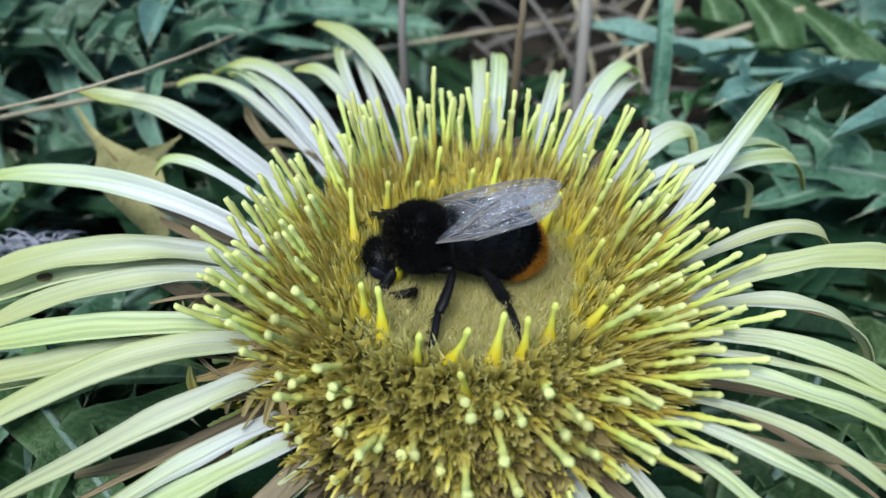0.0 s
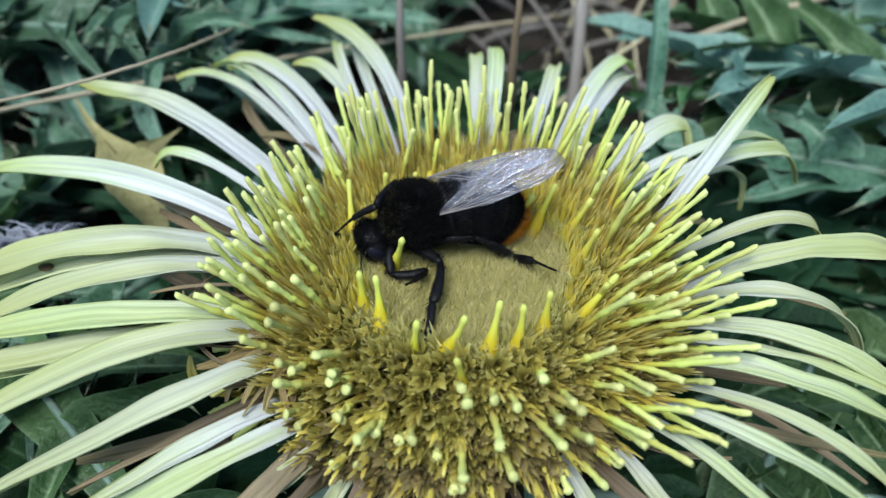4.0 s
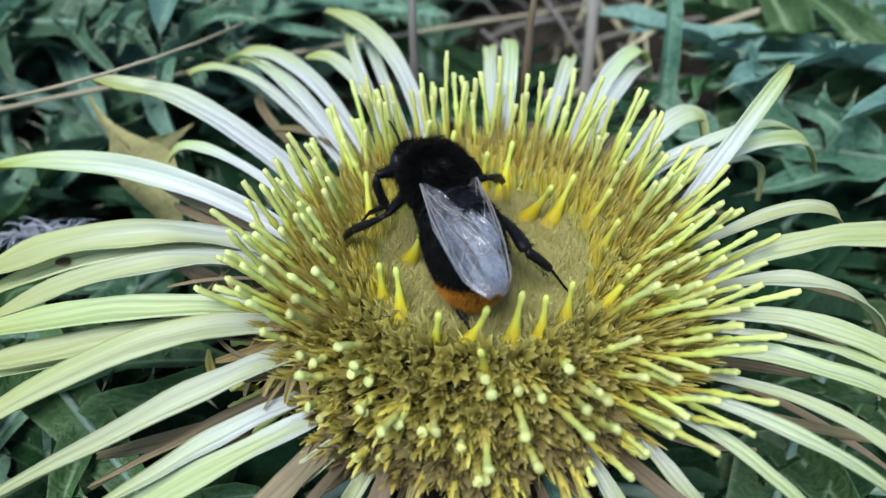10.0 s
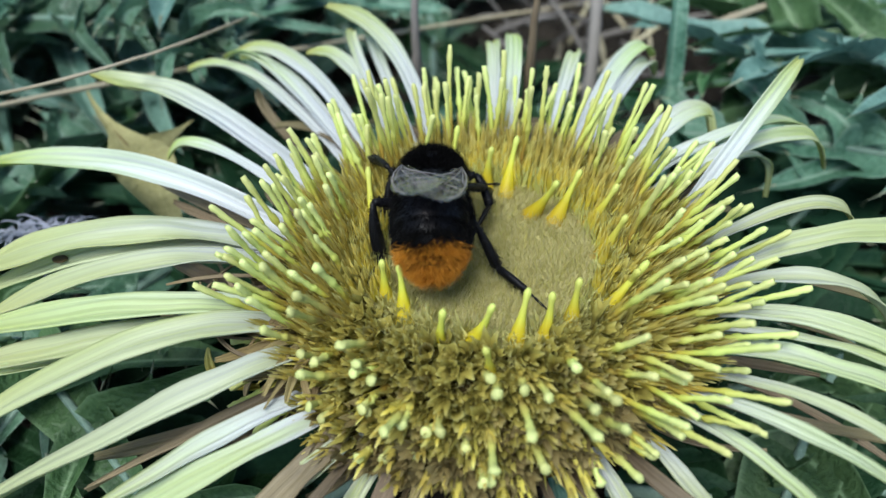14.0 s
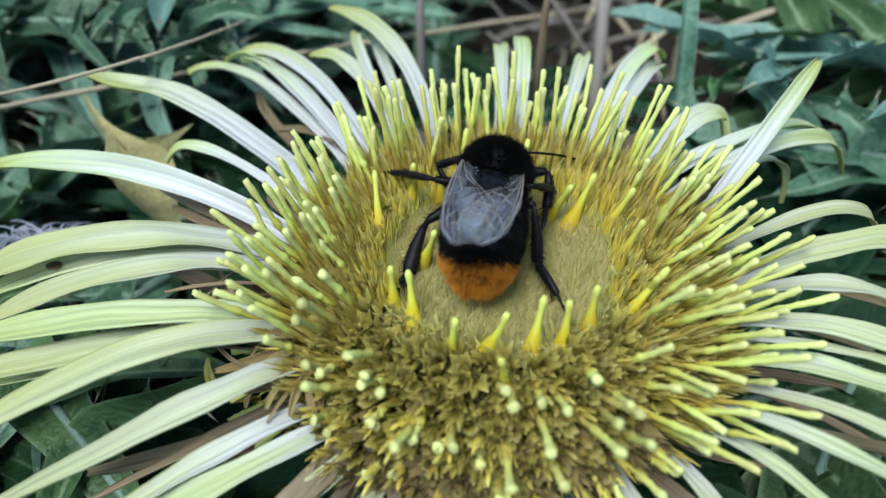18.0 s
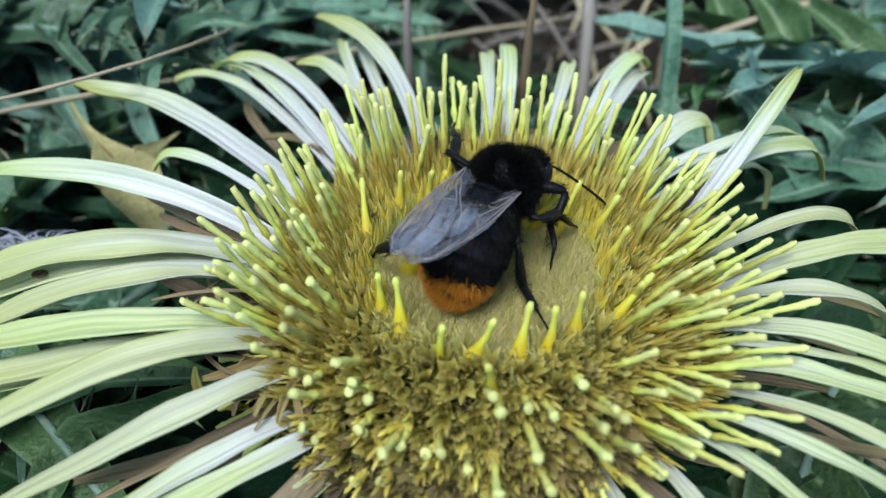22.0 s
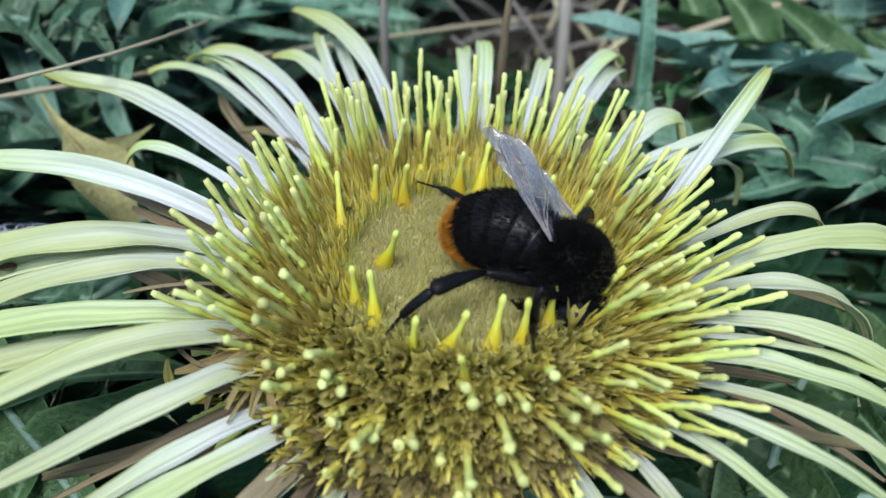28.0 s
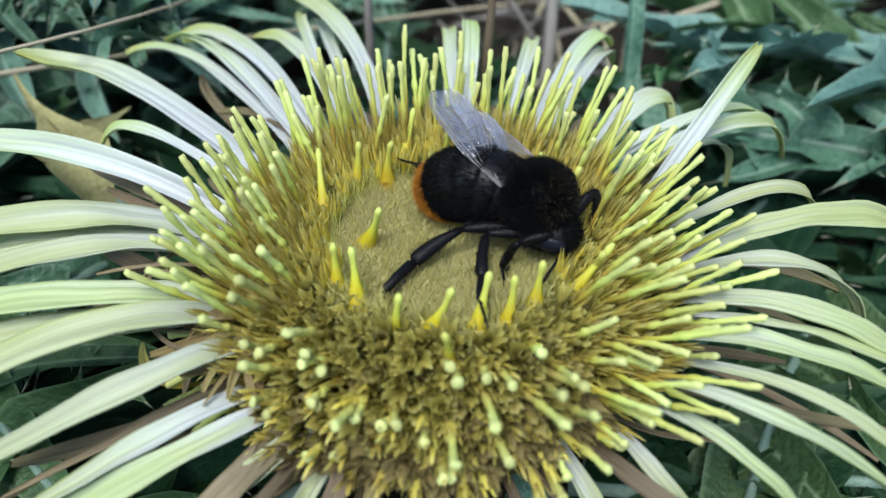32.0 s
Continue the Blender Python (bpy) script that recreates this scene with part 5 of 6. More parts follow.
for i in range(6500):
    p, nn = on_ellipsoid((1.9, 0, -1.5), (1.65, 2.3, 2.2), tilt)
    if abs(p.y) > 1.8 and p.x > 1.2:
        continue
    fur(s, p, nn, Vector((0.1, 0, 0.1)), brng.uniform(0.45, 1.0), 0.024, 0.3)
for i in range(2200):
    p, nn = on_ellipsoid((2.6, 0, -3.2), (0.85, 1.15, 1.35), tilt)
    fur(s, p, nn, Vector((0.1, 0, -0.1)), brng.uniform(0.3, 0.8), 0.022, 0.35)
part("face_fur", s, M_HAIR, head, smooth=False, kind="stuff")
antennae = {}
for sd in (1, -1):
    s = Shape()
    blob(s, (2.15, sd * 1.85, -1.6), (0.85, 0.72, 1.55), tilt)
    part("eye", s, M_EYE, head, "glossy dark compound eye")
    s = Shape()
    k_ = [0.14, 0.12, 0.11, 0.15] + [0.135 + 0.018 * (j % 2) for j in range(9)] + [0.07]
    tube(s, [(0, 0, 0), (0.8, 0, 0.22), (1.6, 0, 0.42), (2.0, 0, 0.46)] + [(2.0 + 0.7 * j, 0, 0.46 - 0.0085 * j * j) for j in range(1, 11)], k_, 7)
    antennae["L" if sd > 0 else "R"] = part("antenna", s, M_BLACK, head, "black elbowed antenna")
    s = Shape()
    tube(s, [(2.9, sd * 0.5, -4.0), (3.2, sd * 0.45, -4.6), (3.1, sd * 0.15, -5.2)], [0.3, 0.26, 0.1], 6)
    part("mandible", s, M_SHINE, head)


# wings: membrane, hind wing and veins, along x from the root
def wing(sd):
    root = Shape()

    def outline(L, W, lead, sh, z0):
        n, m = 26, 30
        for i in range(n + 1):
            t = i / n
            w = W * (0.14 + 0.86 * min(1, t / 0.62) ** 0.85) * (1 if t < 0.72 else math.sqrt(max(0.01, 1 - ((t - 0.72) / 0.28) ** 2.2)))
            for k in range(m + 1):
                u = k / m
                y = -sd * (lead * min(1, 0.2 + t / 0.5) - u * w - (0 if t < 0.72 else 0.3 * W * ((t - 0.72) / 0.28) ** 2.5))
                z = z0 + (0.03 * math.sin(u * 13 + t * 2) + 0.02 * math.sin(u * 31 - t * 4)) * min(1, t * 3) + 0.5 * math.sin(math.pi * t) * (0.5 - u) * 0.5
                sh.v.append((L * t, y, z))
                sh.uv.append((u, t))
        g = len(sh.v) - (n + 1) * (m + 1)
        sh.f += [(g + i * (m + 1) + k, g + i * (m + 1) + k + 1, g + (i + 1) * (m + 1) + k + 1, g + (i + 1) * (m + 1) + k) for i in range(n) for k in range(m)]

    outline(13.4, 4.2, 1.5, root, 0.15)
    w = part("wing", root, M_WING, bee, "smoky translucent forewing")
    s = Shape()
    outline(9.6, 2.9, -0.9, s, -0.16)
    part("hind_wing", s, M_WING, w)

    def vein(pts, r=0.036):
        s = Shape()
        tube(s, [(x, -sd * (y * 1.05 + 0.2) * min(1, 0.2 + x / 6.8), z + 0.17) for x, y, z in pts], [r * (1.25 - 0.5 * i / (len(pts) - 1)) for i in range(len(pts))], 5)
        part("vein", s, M_VEIN, w)

    vein([(0, 1.25, 0.1), (2, 1.2, 0.16), (4, 1.15, 0.2), (8, 1.1, 0.25), (11.5, 0.9, 0.2), (12.8, 0.2, 0.1)], 0.065)
    vein([(0, 1.0, 0.1), (4, 0.75, 0.2), (7.2, 0.8, 0.25), (8.0, 1.05, 0.25)], 0.045)
    vein([(0, 0.9, 0.1), (3, 0.4, 0.2), (5.5, -0.2, 0.15), (8, -0.6, 0.1), (10.5, -0.8, 0.05)])
    vein([(0, 0.7, 0.05), (3, -0.6, 0.1), (5, -1.6, 0.05), (7.5, -2.2, 0.0), (9.5, -2.6, -0.05)])
    vein([(1, 0.3, 0), (4, -1.6, 0), (6.5, -2.7, -0.05), (8.2, -3.2, -0.05)])
    vein([(5.5, -0.2, 0.15), (6.1, 0.5, 0.2), (6.6, 1.1, 0.25)])
    vein([(7.2, -0.5, 0.1), (7.4, -1.3, 0.05), (7.3, -2.1, 0)])
    vein([(8.0, -0.6, 0.1), (8.9, 0.2, 0.2), (10.2, 1.0, 0.2)])
    vein([(9.2, -0.7, 0.1), (9.3, -1.7, 0), (9.0, -2.5, -0.05)])
    vein([(9.6, -0.75, 0.1), (10.3, -0.1, 0.12), (11.2, 0.85, 0.18)], 0.028)
    vein([(5.2, -0.1, 0.15), (5.0, -0.9, 0.1), (5.0, -1.6, 0.05)])
    vein([(3.2, 0.3, 0.18), (3.6, -0.3, 0.1), (3.5, -0.9, 0.1)], 0.03)
    return w


wings = {"L": wing(1), "R": wing(-1)}

# legs: thigh, shank and foot along x
LEG = {"1": ((2.5, 1.5, -2.6), 3.5, 3.7, 5.4), "2": ((0.6, 1.9, -2.9), 4.5, 5.0, 6.9), "3": ((-1.5, 1.9, -2.8), 5.0, 5.7, 7.7)}


def leg_parts(key):
    _, a, b, c = LEG[key[1]]
    wide = {"1": 0.82, "2": 0.95, "3": 1.2}[key[1]]
    out = []
    for name, ln, prof_, fl in (("thigh", a, ((0, 0.42), (0.25, 0.62), (0.6, 0.6), (0.9, 0.42), (1, 0.3)), 0.85),
                                ("shank", b, ((0, 0.28), (0.2, 0.42), (0.5, 0.54 * wide), (0.8, 0.62 * wide), (0.95, 0.58 * wide), (1, 0.34)), 0.7),
                                ("foot", c, ((0, 0.26), (0.05, 0.44 * wide), (0.3, 0.42 * wide), (0.5, 0.36 * wide), (0.53, 0.14), (0.58, 0.20), (0.64, 0.12), (0.67, 0.19), (0.74, 0.12), (0.77, 0.17), (0.84, 0.11), (0.88, 0.16), (0.97, 0.13), (1, 0.08)), 0.75)):
        s = Shape()
        tube(s, [(t * ln, 0, 0.25 * math.sin(math.pi * t) if name != "foot" else 1.1 * math.sin(math.pi * min(1, t / 0.95)) ** 1.5 * 0.35) for t, r in prof_], [r for t, r in prof_], 10, flat=fl, up=(0, 1, 0))
        if name == "foot":
            for q in (1, -1):
                spine(s, (ln - 0.1, 0, 0), (ln + 0.45, q * 0.35, -0.3), 0.08)
        if name == "shank":
            spine(s, (ln - 0.1, 0, -0.2), (ln + 0.4, 0, -1.15), 0.09)
        for i in range(420 if name != "foot" else 200):
            t, an = brng.uniform(0.05, 0.97 if name != "foot" else 0.5), brng.uniform(0, 6.28)
            r = np.interp(t, [q[0] for q in prof_], [q[1] for q in prof_])
            nn = Vector((0, math.cos(an) * fl, math.sin(an))).normalized()
            fur(s, Vector((t * ln, math.cos(an) * r * fl, math.sin(an) * r + (0.2 if name != "foot" else 0.0))), nn, Vector((0.6, 0, 0)), brng.uniform(0.2, 0.75 if name == "thigh" or key[1] == "3" else 0.5), 0.022)
        out.append(part(name, s, M_BLACK, bee, "dark bristly leg"))
    return out


legs = {k: leg_parts(k) for k in ("L1", "L2", "L3", "R1", "R2", "R3")}

# body path over the disc (millimetres from the flower's plane at z 35), nod of tail, head and wings
BEE_ROWS = [
    (0, -6.09, 2.46, 5.03, -7.98, 1.87, 181.92),
    (1, -5.92, 2.12, 5.7, -15.76, 9.6, 184.83),
    (2, -6.64, 3.1, 5.22, -14.02, 11.17, 185.93),
    (3, -6.69, 3.43, 5.41, -14.67, 12.62, 186.4),
    (3.5, -6.97, 5.43, 4.16, -8.98, 3.56, 188.92),
    (5.5, -3.7, -1.62, 9.24, 2.14, -25.7, 228.03),
    (6, -4.45, -3.56, 8.6, 3.13, -22.53, 232.68),
    (7, -6.35, -0.66, 9.42, -11.41, -29.38, 212.42),
    (8, -9.07, 4.96, 6.74, -0.2, -9.43, 165.47),
    (9, -6.94, 4.8, 8.46, 15.06, -18.09, 128.07),
    (10, -6.02, 2.38, 10.41, 9.38, -23.31, 110.78),
    (11, -5.44, 3.19, 8.88, 5.92, -14.49, 91.87),
    (12, -6.77, 5.71, 7.88, 10.66, -6.84, 88.5),
    (13, -7.11, 6.09, 6.79, -0.44, 11.1, 90.93),
    (14, -6.84, 6.2, 6.6, -0.02, 11.43, 90.19),
    (15, -6.38, 5.77, 6.66, 0.19, 11.02, 89.19),
    (15.5, -6.68, 5.66, 7.08, -0.58, 3.41, 89.48),
    (17.5, -2.83, 5.74, 8.5, 2.97, -10.93, 79.1),
    (18, -1.61, 6.55, 7.53, 3.43, -5.33, 73.95),
    (19, -1.67, 6.88, 7.24, 2.97, 5.6, 74.63),
    (20, -1.73, 6.84, 6.99, 2, 4.14, 76.12),
    (21, -0.94, 4.09, 9.54, -1.8, -19.7, 68.63),
    (22, 0.35, 4.71, 8.6, 1.99, -13.6, 55.82),
    (23, 1.11, 3.82, 6.8, -6.67, -9.77, 20.78),
    (24, 2.65, -0.31, 7.17, -1.75, -3.32, 8.48),
    (24.5, 2.7, -3.49, 7.8, -1.03, -1, 4.03),
    (26.5, 7.76, -1.76, 5.5, -4.38, -11.86, -22.11),
    (27, 8.04, -2.84, 5.64, -7.66, -2.98, -31.53),
    (28, 8.34, -3.89, 5.57, -15.93, 10.72, -35.06),
    (29, 8.06, -4.09, 5.68, -16.48, 14.82, -34.39),
    (30, 7.83, -4.08, 5.89, -17.44, 14.3, -34.89),
    (31, 6.86, 0.43, 6.34, -8.83, -14.7, -35.72),
    (32, 7.12, 1.24, 6.07, -2.55, -15.38, -37.5),
]
TAIL_ROWS = [
    (0, -2, 0),
    (1, -16, 2),
    (2, -15, 5),
    (3, -16, 4),
    (3.5, 1, 3),
    (5.5, 6, -3),
    (6, 7, -1),
    (7, 7, 9),
    (8, 2, -22),
    (9, 3, -1),
    (10, -2, 8),
    (11, -3, 10),
    (12, -5, 9),
    (13, -2, 1),
    (14, -3, 1),
    (15, -2, 1),
    (15.5, 0, 1),
    (17.5, 1, 4),
    (18, -0, 7),
    (19, -2, 9),
    (20, -4, 8),
    (21, -1, 3),
    (22, -2, 5),
    (23, -2, 32),
    (24, -7, -5),
    (24.5, -14, -21),
    (26.5, 14, 6),
    (27, 5, 8),
    (28, -7, -3),
    (29, -9, -10),
    (30, -10, -10),
    (31, 11, 1),
    (32, 13, 7),
]
HEAD_ROWS = [
    (0, 33, -6),
    (1, 22, -6),
    (2, 28, -6),
    (3, 24, -3),
    (3.5, 36, -1),
    (5.5, -38, 29),
    (6, -47, 34),
    (7, 72, -0),
    (8, 15, 3),
    (9, 10, 14),
    (10, 35, 4),
    (11, 42, 0),
    (12, 42, 0),
    (13, 42, 0),
    (14, 42, 0),
    (15, 42, 0),
    (15.5, 36, 0),
    (17.5, 12, 0),
    (18, 12, 0),
    (19, 12, 0),
    (20, 12, 0),
    (21, 12, 0),
    (22, 12, 0),
    (23, 9, -4),
    (24, 28, -7),
    (24.5, 29, -5),
    (26.5, 68, 5),
    (27, 68, 8),
    (28, 63, 6),
    (29, 57, 2),
    (30, 57, -5),
    (31, 82, 15),
    (32, 84, 14),
]
WING_ROWS = {"L": [], "R": []}
WING_ROWS["L"] = [(0, 34, 12), (1, 34, 12), (2, 34, 12), (3, 34, 8), (3.5, 37, 14), (5.5, 14, -12), (6, 14, -12), (7, 13, -12), (8, 24, 7), (9, 16, -1), (10, 14, -3), (11, 13, -15), (12, 11, -11), (13, 15, -6), (14, 15, -6), (15, 15, -6), (15.5, 13, -6), (17.5, 12, -6), (18, 12, -11), (19, 12, -12), (20, 12, -11), (21, 11, -7), (22, 14, -5), (23, 24, -23), (24, 33, -30), (24.5, 39, -40), (26.5, 10, 18), (27, 10, 20), (28, 9, 19), (29, 10, 21), (30, 9, 19), (31, 10, 26), (32, 11, 19)]
WING_ROWS["R"] = [(0, 25, 18), (1, 25, 19), (2, 28, 17), (3, 31, 20), (3.5, 29, 21), (5.5, 12, -6), (6, 15, -4), (7, 11, -6), (8, 19, 23), (9, 16, 19), (10, 12, 14), (11, 13, 2), (12, 24, 7), (13, 14, 6), (14, 14, 6), (15, 14, 7), (15.5, 15, 6), (17.5, 14, 8), (18, 16, 4), (19, 17, 3), (20, 17, 3), (21, 13, 9), (22, 13, 13), (23, 19, 2), (24, 32, -4), (24.5, 39, -8), (26.5, 26, 38), (27, 21, 39), (28, 14, 37), (29, 14, 38), (30, 15, 34), (31, 25, 31), (32, 28, 26)]
ANTENNA_ROWS = {"L": [], "R": []}
ANTENNA_ROWS["L"] = [(0, -10, 70), (2, -10, 60), (3.5, -10, 62), (5.5, -50, 105), (6, -66, 126), (7, -18, -9), (8, -33, -27), (9, -39, -6), (10, 6, -15), (12, 9, -12), (13, 36, -16), (14, 40, -14), (15, 38, 2), (15.5, 15, 10), (17.5, -9, 18), (19, -15, 27), (20, -18, 33), (21, -24, 33), (22, -33, 39), (23, -36, 36), (24, -5, 20), (24.5, 5, 30), (26.5, 18, 62), (27, 18, 72), (28, 21, 92), (29, 24, 99), (30, 18, 105), (31, 18, 60), (32, -3, -45)]
ANTENNA_ROWS["R"] = [(0, 10, -45), (1, 4, -33), (2, 16, -28), (3, 12, -36), (3.5, 10, -36), (5.5, -39, -42), (6, -57, -100), (7, -18, -33), (8, -6, -48), (11, -6, -51), (12, 0, -54), (13, 9, -70), (14, 12, -72), (15, 7, -72), (15.5, 5, -58), (17.5, -9, -51), (20, -12, -54), (21, -21, -57), (22, -30, -66), (23, -40, -88), (24, -30, -90), (24.5, -26, -81), (26.5, 4, -50), (27, 8, -55), (28, 2, -76), (29, -3, -92), (30, 6, -87), (31, -8, -70), (32, -17, -74)]
FEET, ANKLES = {}, {}
FEET["L1"] = [(0, -7.4, -5.1, 4.2), (1, -7.7, -1.1, 0.4), (2, -7.4, -4.7, 4), (3, -7.3, -4.7, 4.1), (3.5, -7.3, -4.8, 3.9), (5.5, -5.3, -6.2, 5.5), (6, -4.5, -7.4, 5.5), (7, -8.1, -8.2, 8.7), (8, -8.9, -6, 1.6), (9, -15.3, 5.4, 1.2), (24.5, 7.4, 7.2, 5), (26.5, 13.9, -0.2, 0.4), (28, 12.4, -3, 0.2), (30, 11.6, -3.2, 0.2), (31, 13.2, -0.3, 1), (32, 13.9, 1, 1.2)]
ANKLES["L1"] = [(0, 0.6, 4, -3.7, 113), (1, 0.6, 6.6, 0.4, 40), (2, 0.8, 4.6, -3.3, 112), (3, 1.1, 4.9, -3.3, 111), (3.5, 0.5, 6.4, -2.4, 111), (5.5, -2.8, 0.3, -6.3, 32), (6, -3.2, 0.8, -6.3, 49), (7, 0.6, 3.2, -4.7, 37), (8, -0.7, 6.3, -5.7, -35), (9, 0.2, 3.8, -5.4, 34), (24.5, 1.6, 7.5, -0.2, -55), (26.5, 3.4, 4, -4.6, 20), (32, 3.4, 4, -4.6, 20)]
FEET["L2"] = [(0, -5.9, -11.7, 0.4), (1, -5.7, -12, 0.9), (2, -5.7, -11.5, 0.4), (3, -5.8, -11.5, 0.4), (3.5, -5.8, -11.1, 0.1), (5.5, -6, -13.6, 2.4), (6, -6, -14.5, 3.4), (7, -5.9, -12.1, 0.4), (8, -4.9, -10.1, 2.8), (9, -14.3, -6, -0.5), (10, -16.9, 4.4, 0.3), (11, -18.4, 9, 5.1), (12, -14.3, 13.9, 2.2), (13, -14.6, 16.6, 1.4), (14, -14.8, 16.6, 1.1), (15, -14.6, 16.7, 0.8), (15.5, -14.4, 14.8, 1.5), (17.5, -14.1, 14, 2), (18, -14.2, 15.6, 1), (19, -14.5, 16, 0.8), (20, -14.3, 16.4, 0.4), (21, -13.7, 13.8, 1.4), (22, -4, 20.9, 5.2), (24, -4, 16.3, 2.2), (28, 13.5, 8.1, 0.3), (29, 13.5, 8, 0.3), (30, 13.3, 7.9, 0.3), (31, 12, 3.4, 0.4), (32, 12.4, 3.8, 0.3)]
ANKLES["L2"] = [(0, -1.6, 8.1, -1.8, -68), (1, -1.1, 8.6, -1.6, -77), (2, -0.9, 9, -2.4, -72), (3, -0.8, 9.3, -1.5, -65), (3.5, -0.8, 10.4, -1.7, -63), (5.5, 6.8, 7.8, -4.3, -40), (6, 0.5, 4.1, -6.2, 26), (7, -3.8, 7.1, -6.1, -4), (8, -5.4, 7.9, -5.1, -100), (9, -5.7, 9, -3.6, -179), (10, -0.9, 7.3, -6.4, -31), (11, 2, 7.4, -2.5, -33), (12, 3, 5.4, -2.6, -15), (13, 5.5, 5.8, 0, 8), (14, 5.3, 6.3, -0.2, -2), (15, 5.8, 7, -0.5, -9), (15.5, 4.1, 6, -0.8, -10), (17.5, 1, 8.7, -3.5, -31), (18, 1, 10, -3.7, -38), (19, 2.1, 10, -3.1, -27), (20, 2.6, 9.9, -3.2, -24), (21, -1, 10.7, -4.6, -43), (22, 5.1, 8.8, -2.9, -40), (24, -2.8, 11, -3, 65), (28, -1.7, 7.9, 1.5, -44), (29, -1.1, 8.2, 1.6, -38), (30, -1.1, 8.1, 1.4, -39), (31, 0.8, 5, -4.4, 10), (32, 0.8, 5, -4.4, 10)]
FEET["L3"] = [(0, 4.1, -9.5, 0.4), (1, 4.6, -9.8, 0.5), (2, 8.2, 1, 0.2), (3, 8.2, 0.9, 0.3), (3.5, 7.5, -2.4, 3.8), (5.5, 8.3, 1.8, 0.1), (6, 8.6, 1.6, 0.2), (7, 8.8, 1.8, 0.2), (8, -2, -11.9, 2.2), (9, -2, -11.2, 1), (10, -2, -11.4, 1.5), (11, -13.7, -9.2, 3.4), (12, -13.6, -8.3, 1.3), (13, -12.4, -7.6, 1), (14, -12.4, -7.1, 0.6), (15, -12.5, -6.8, 0.4), (15.5, -12.4, -7.8, 1.3), (17.5, -12.7, -7.4, 1.1), (18, -12.6, -8.1, 1.5), (19, -12.6, -8.3, 1.6), (20, -12.5, -8.2, 1.6), (21, -13.6, -1.2, 1.4), (22, -12.9, 2.9, 0.3), (23, -13.2, 2.9, 0.3), (24, -13.7, 4.9, -0.3), (24.5, -12.9, 2.6, 0.4), (26.5, -5.7, 12.2, 2.7), (27, -3.3, 14.5, 0.4), (28, -5.5, 9.8, 4.2), (29, -5.7, 10.3, 3.8), (30, -5.7, 10.9, 3.5), (31, -5.8, 12.3, 2.5), (32, -5.7, 12.4, 2.4)]
ANKLES["L3"] = [(0, -8.5, 5.4, -4.6, -29), (1, -7.6, 6.8, -5.5, -26), (2, -10.1, 6.9, 0.3, -153), (3, -9.8, 7, 0.1, -130), (3.5, -11, 4.2, -4.1, -31), (5.5, -5.9, 5.5, -2.7, 16), (6, -7, 5.2, -2.1, 17), (7, -9.2, 6.4, 0.2, 2), (8, -8.8, 7.7, -4.4, -109), (9, -10.7, 1.4, -5.4, -20), (10, -9.8, 0, -6.1, -7), (11, -6.2, 5.1, -3.5, -11), (12, -7.3, 4.2, -5.3, 0), (13, -4.9, 4.9, -6.1, -8), (14, -4.5, 5.2, -6.2, -1), (15, -3.9, 5.6, -6.2, 1), (15.5, -5.5, 5, -5.4, -2), (17.5, -8.4, 5.8, -5.9, 7), (18, -10, 5.7, -6.2, 54), (19, -9.2, 5.7, -7.6, 27), (20, -9.1, 6, -7, 33), (21, -8.6, 6.1, 1.7, 53), (22, -11.3, 5.2, -0.1, 32), (23, -11, -0.4, 1, 49), (24, -11.1, 2.8, -2.8, 66), (24.5, -11.7, 2.4, -2.2, 43), (26.5, -11, 4.3, 1.4, 74), (27, -11.3, 6.7, -2.7, 71), (28, -12.1, 1.3, -1.1, 58), (29, -12.1, 2.8, -1.9, 55), (30, -12, 3.6, -2.4, 55), (31, -10.9, -1.7, 0.9, 54), (32, -10.4, -2.3, 1.7, 51)]
FEET["R1"] = [(6, -11.5, -0.4, 0.3), (26.5, 6.1, -10.7, 3), (28, 2.6, -8, 4.7), (29, 2.5, -7.2, 5.1), (30, 2.7, -7.1, 4.9), (31, 3, -8.4, 2.9), (32, 3.5, -6, 2.5)]
ANKLES["R1"] = [(6, 0.9, -6.4, -3.3, -1), (26.5, 0.5, -3.6, -5, -112), (28, -1.7, -1.4, -5.7, -134), (29, -1.6, -0.7, -5.8, -130), (30, -1.6, 0, -5.8, -126), (31, -1.3, -4.2, -6.9, -30), (32, -2.1, -3.2, -5.5, -23)]
FEET["R2"] = [(1, -12.9, 11.1, 0.2), (2, -17.3, 6.1, 0.2), (3, -17.4, 6, 0.2), (3.5, -16.3, 4.1, 1.4), (5.5, -16.6, 5.4, 0.4), (6, -16.5, 4.2, 1.6), (7, -16.4, 5.7, 0.2), (10, 1.3, 13.5, 0.6), (11, 1.1, 10.5, 1.2), (12, -0.2, 12.9, 0.2), (13, -0.7, 11.9, -0.1), (14, -0.3, 11.5, -0.2), (15, -0.7, 11.1, -0.2), (15.5, -0.3, 11.1, -0.1), (17.5, 6, 14.3, 5.3), (18, 5.1, 12, 0.1), (19, 5.3, 12.5, 0.1), (20, 5.1, 12.3, 0), (21, 5.7, 9.6, 1.2), (22, 9, 7.7, 0.3), (23, 1.9, -3.9, 6.1), (24, -0.5, -12.2, 3.2), (24.5, -0.1, -14.4, 4.5), (26.5, -0.6, -8.9, 3.1), (27, 1.6, -10.8, 4.2), (28, 3.8, -13.6, 4.9), (29, 3.5, -14.3, 5.4), (30, 3.5, -14.5, 5.3), (31, 6.7, -14, 3.3), (32, 1.4, -12.1, 3.5)]
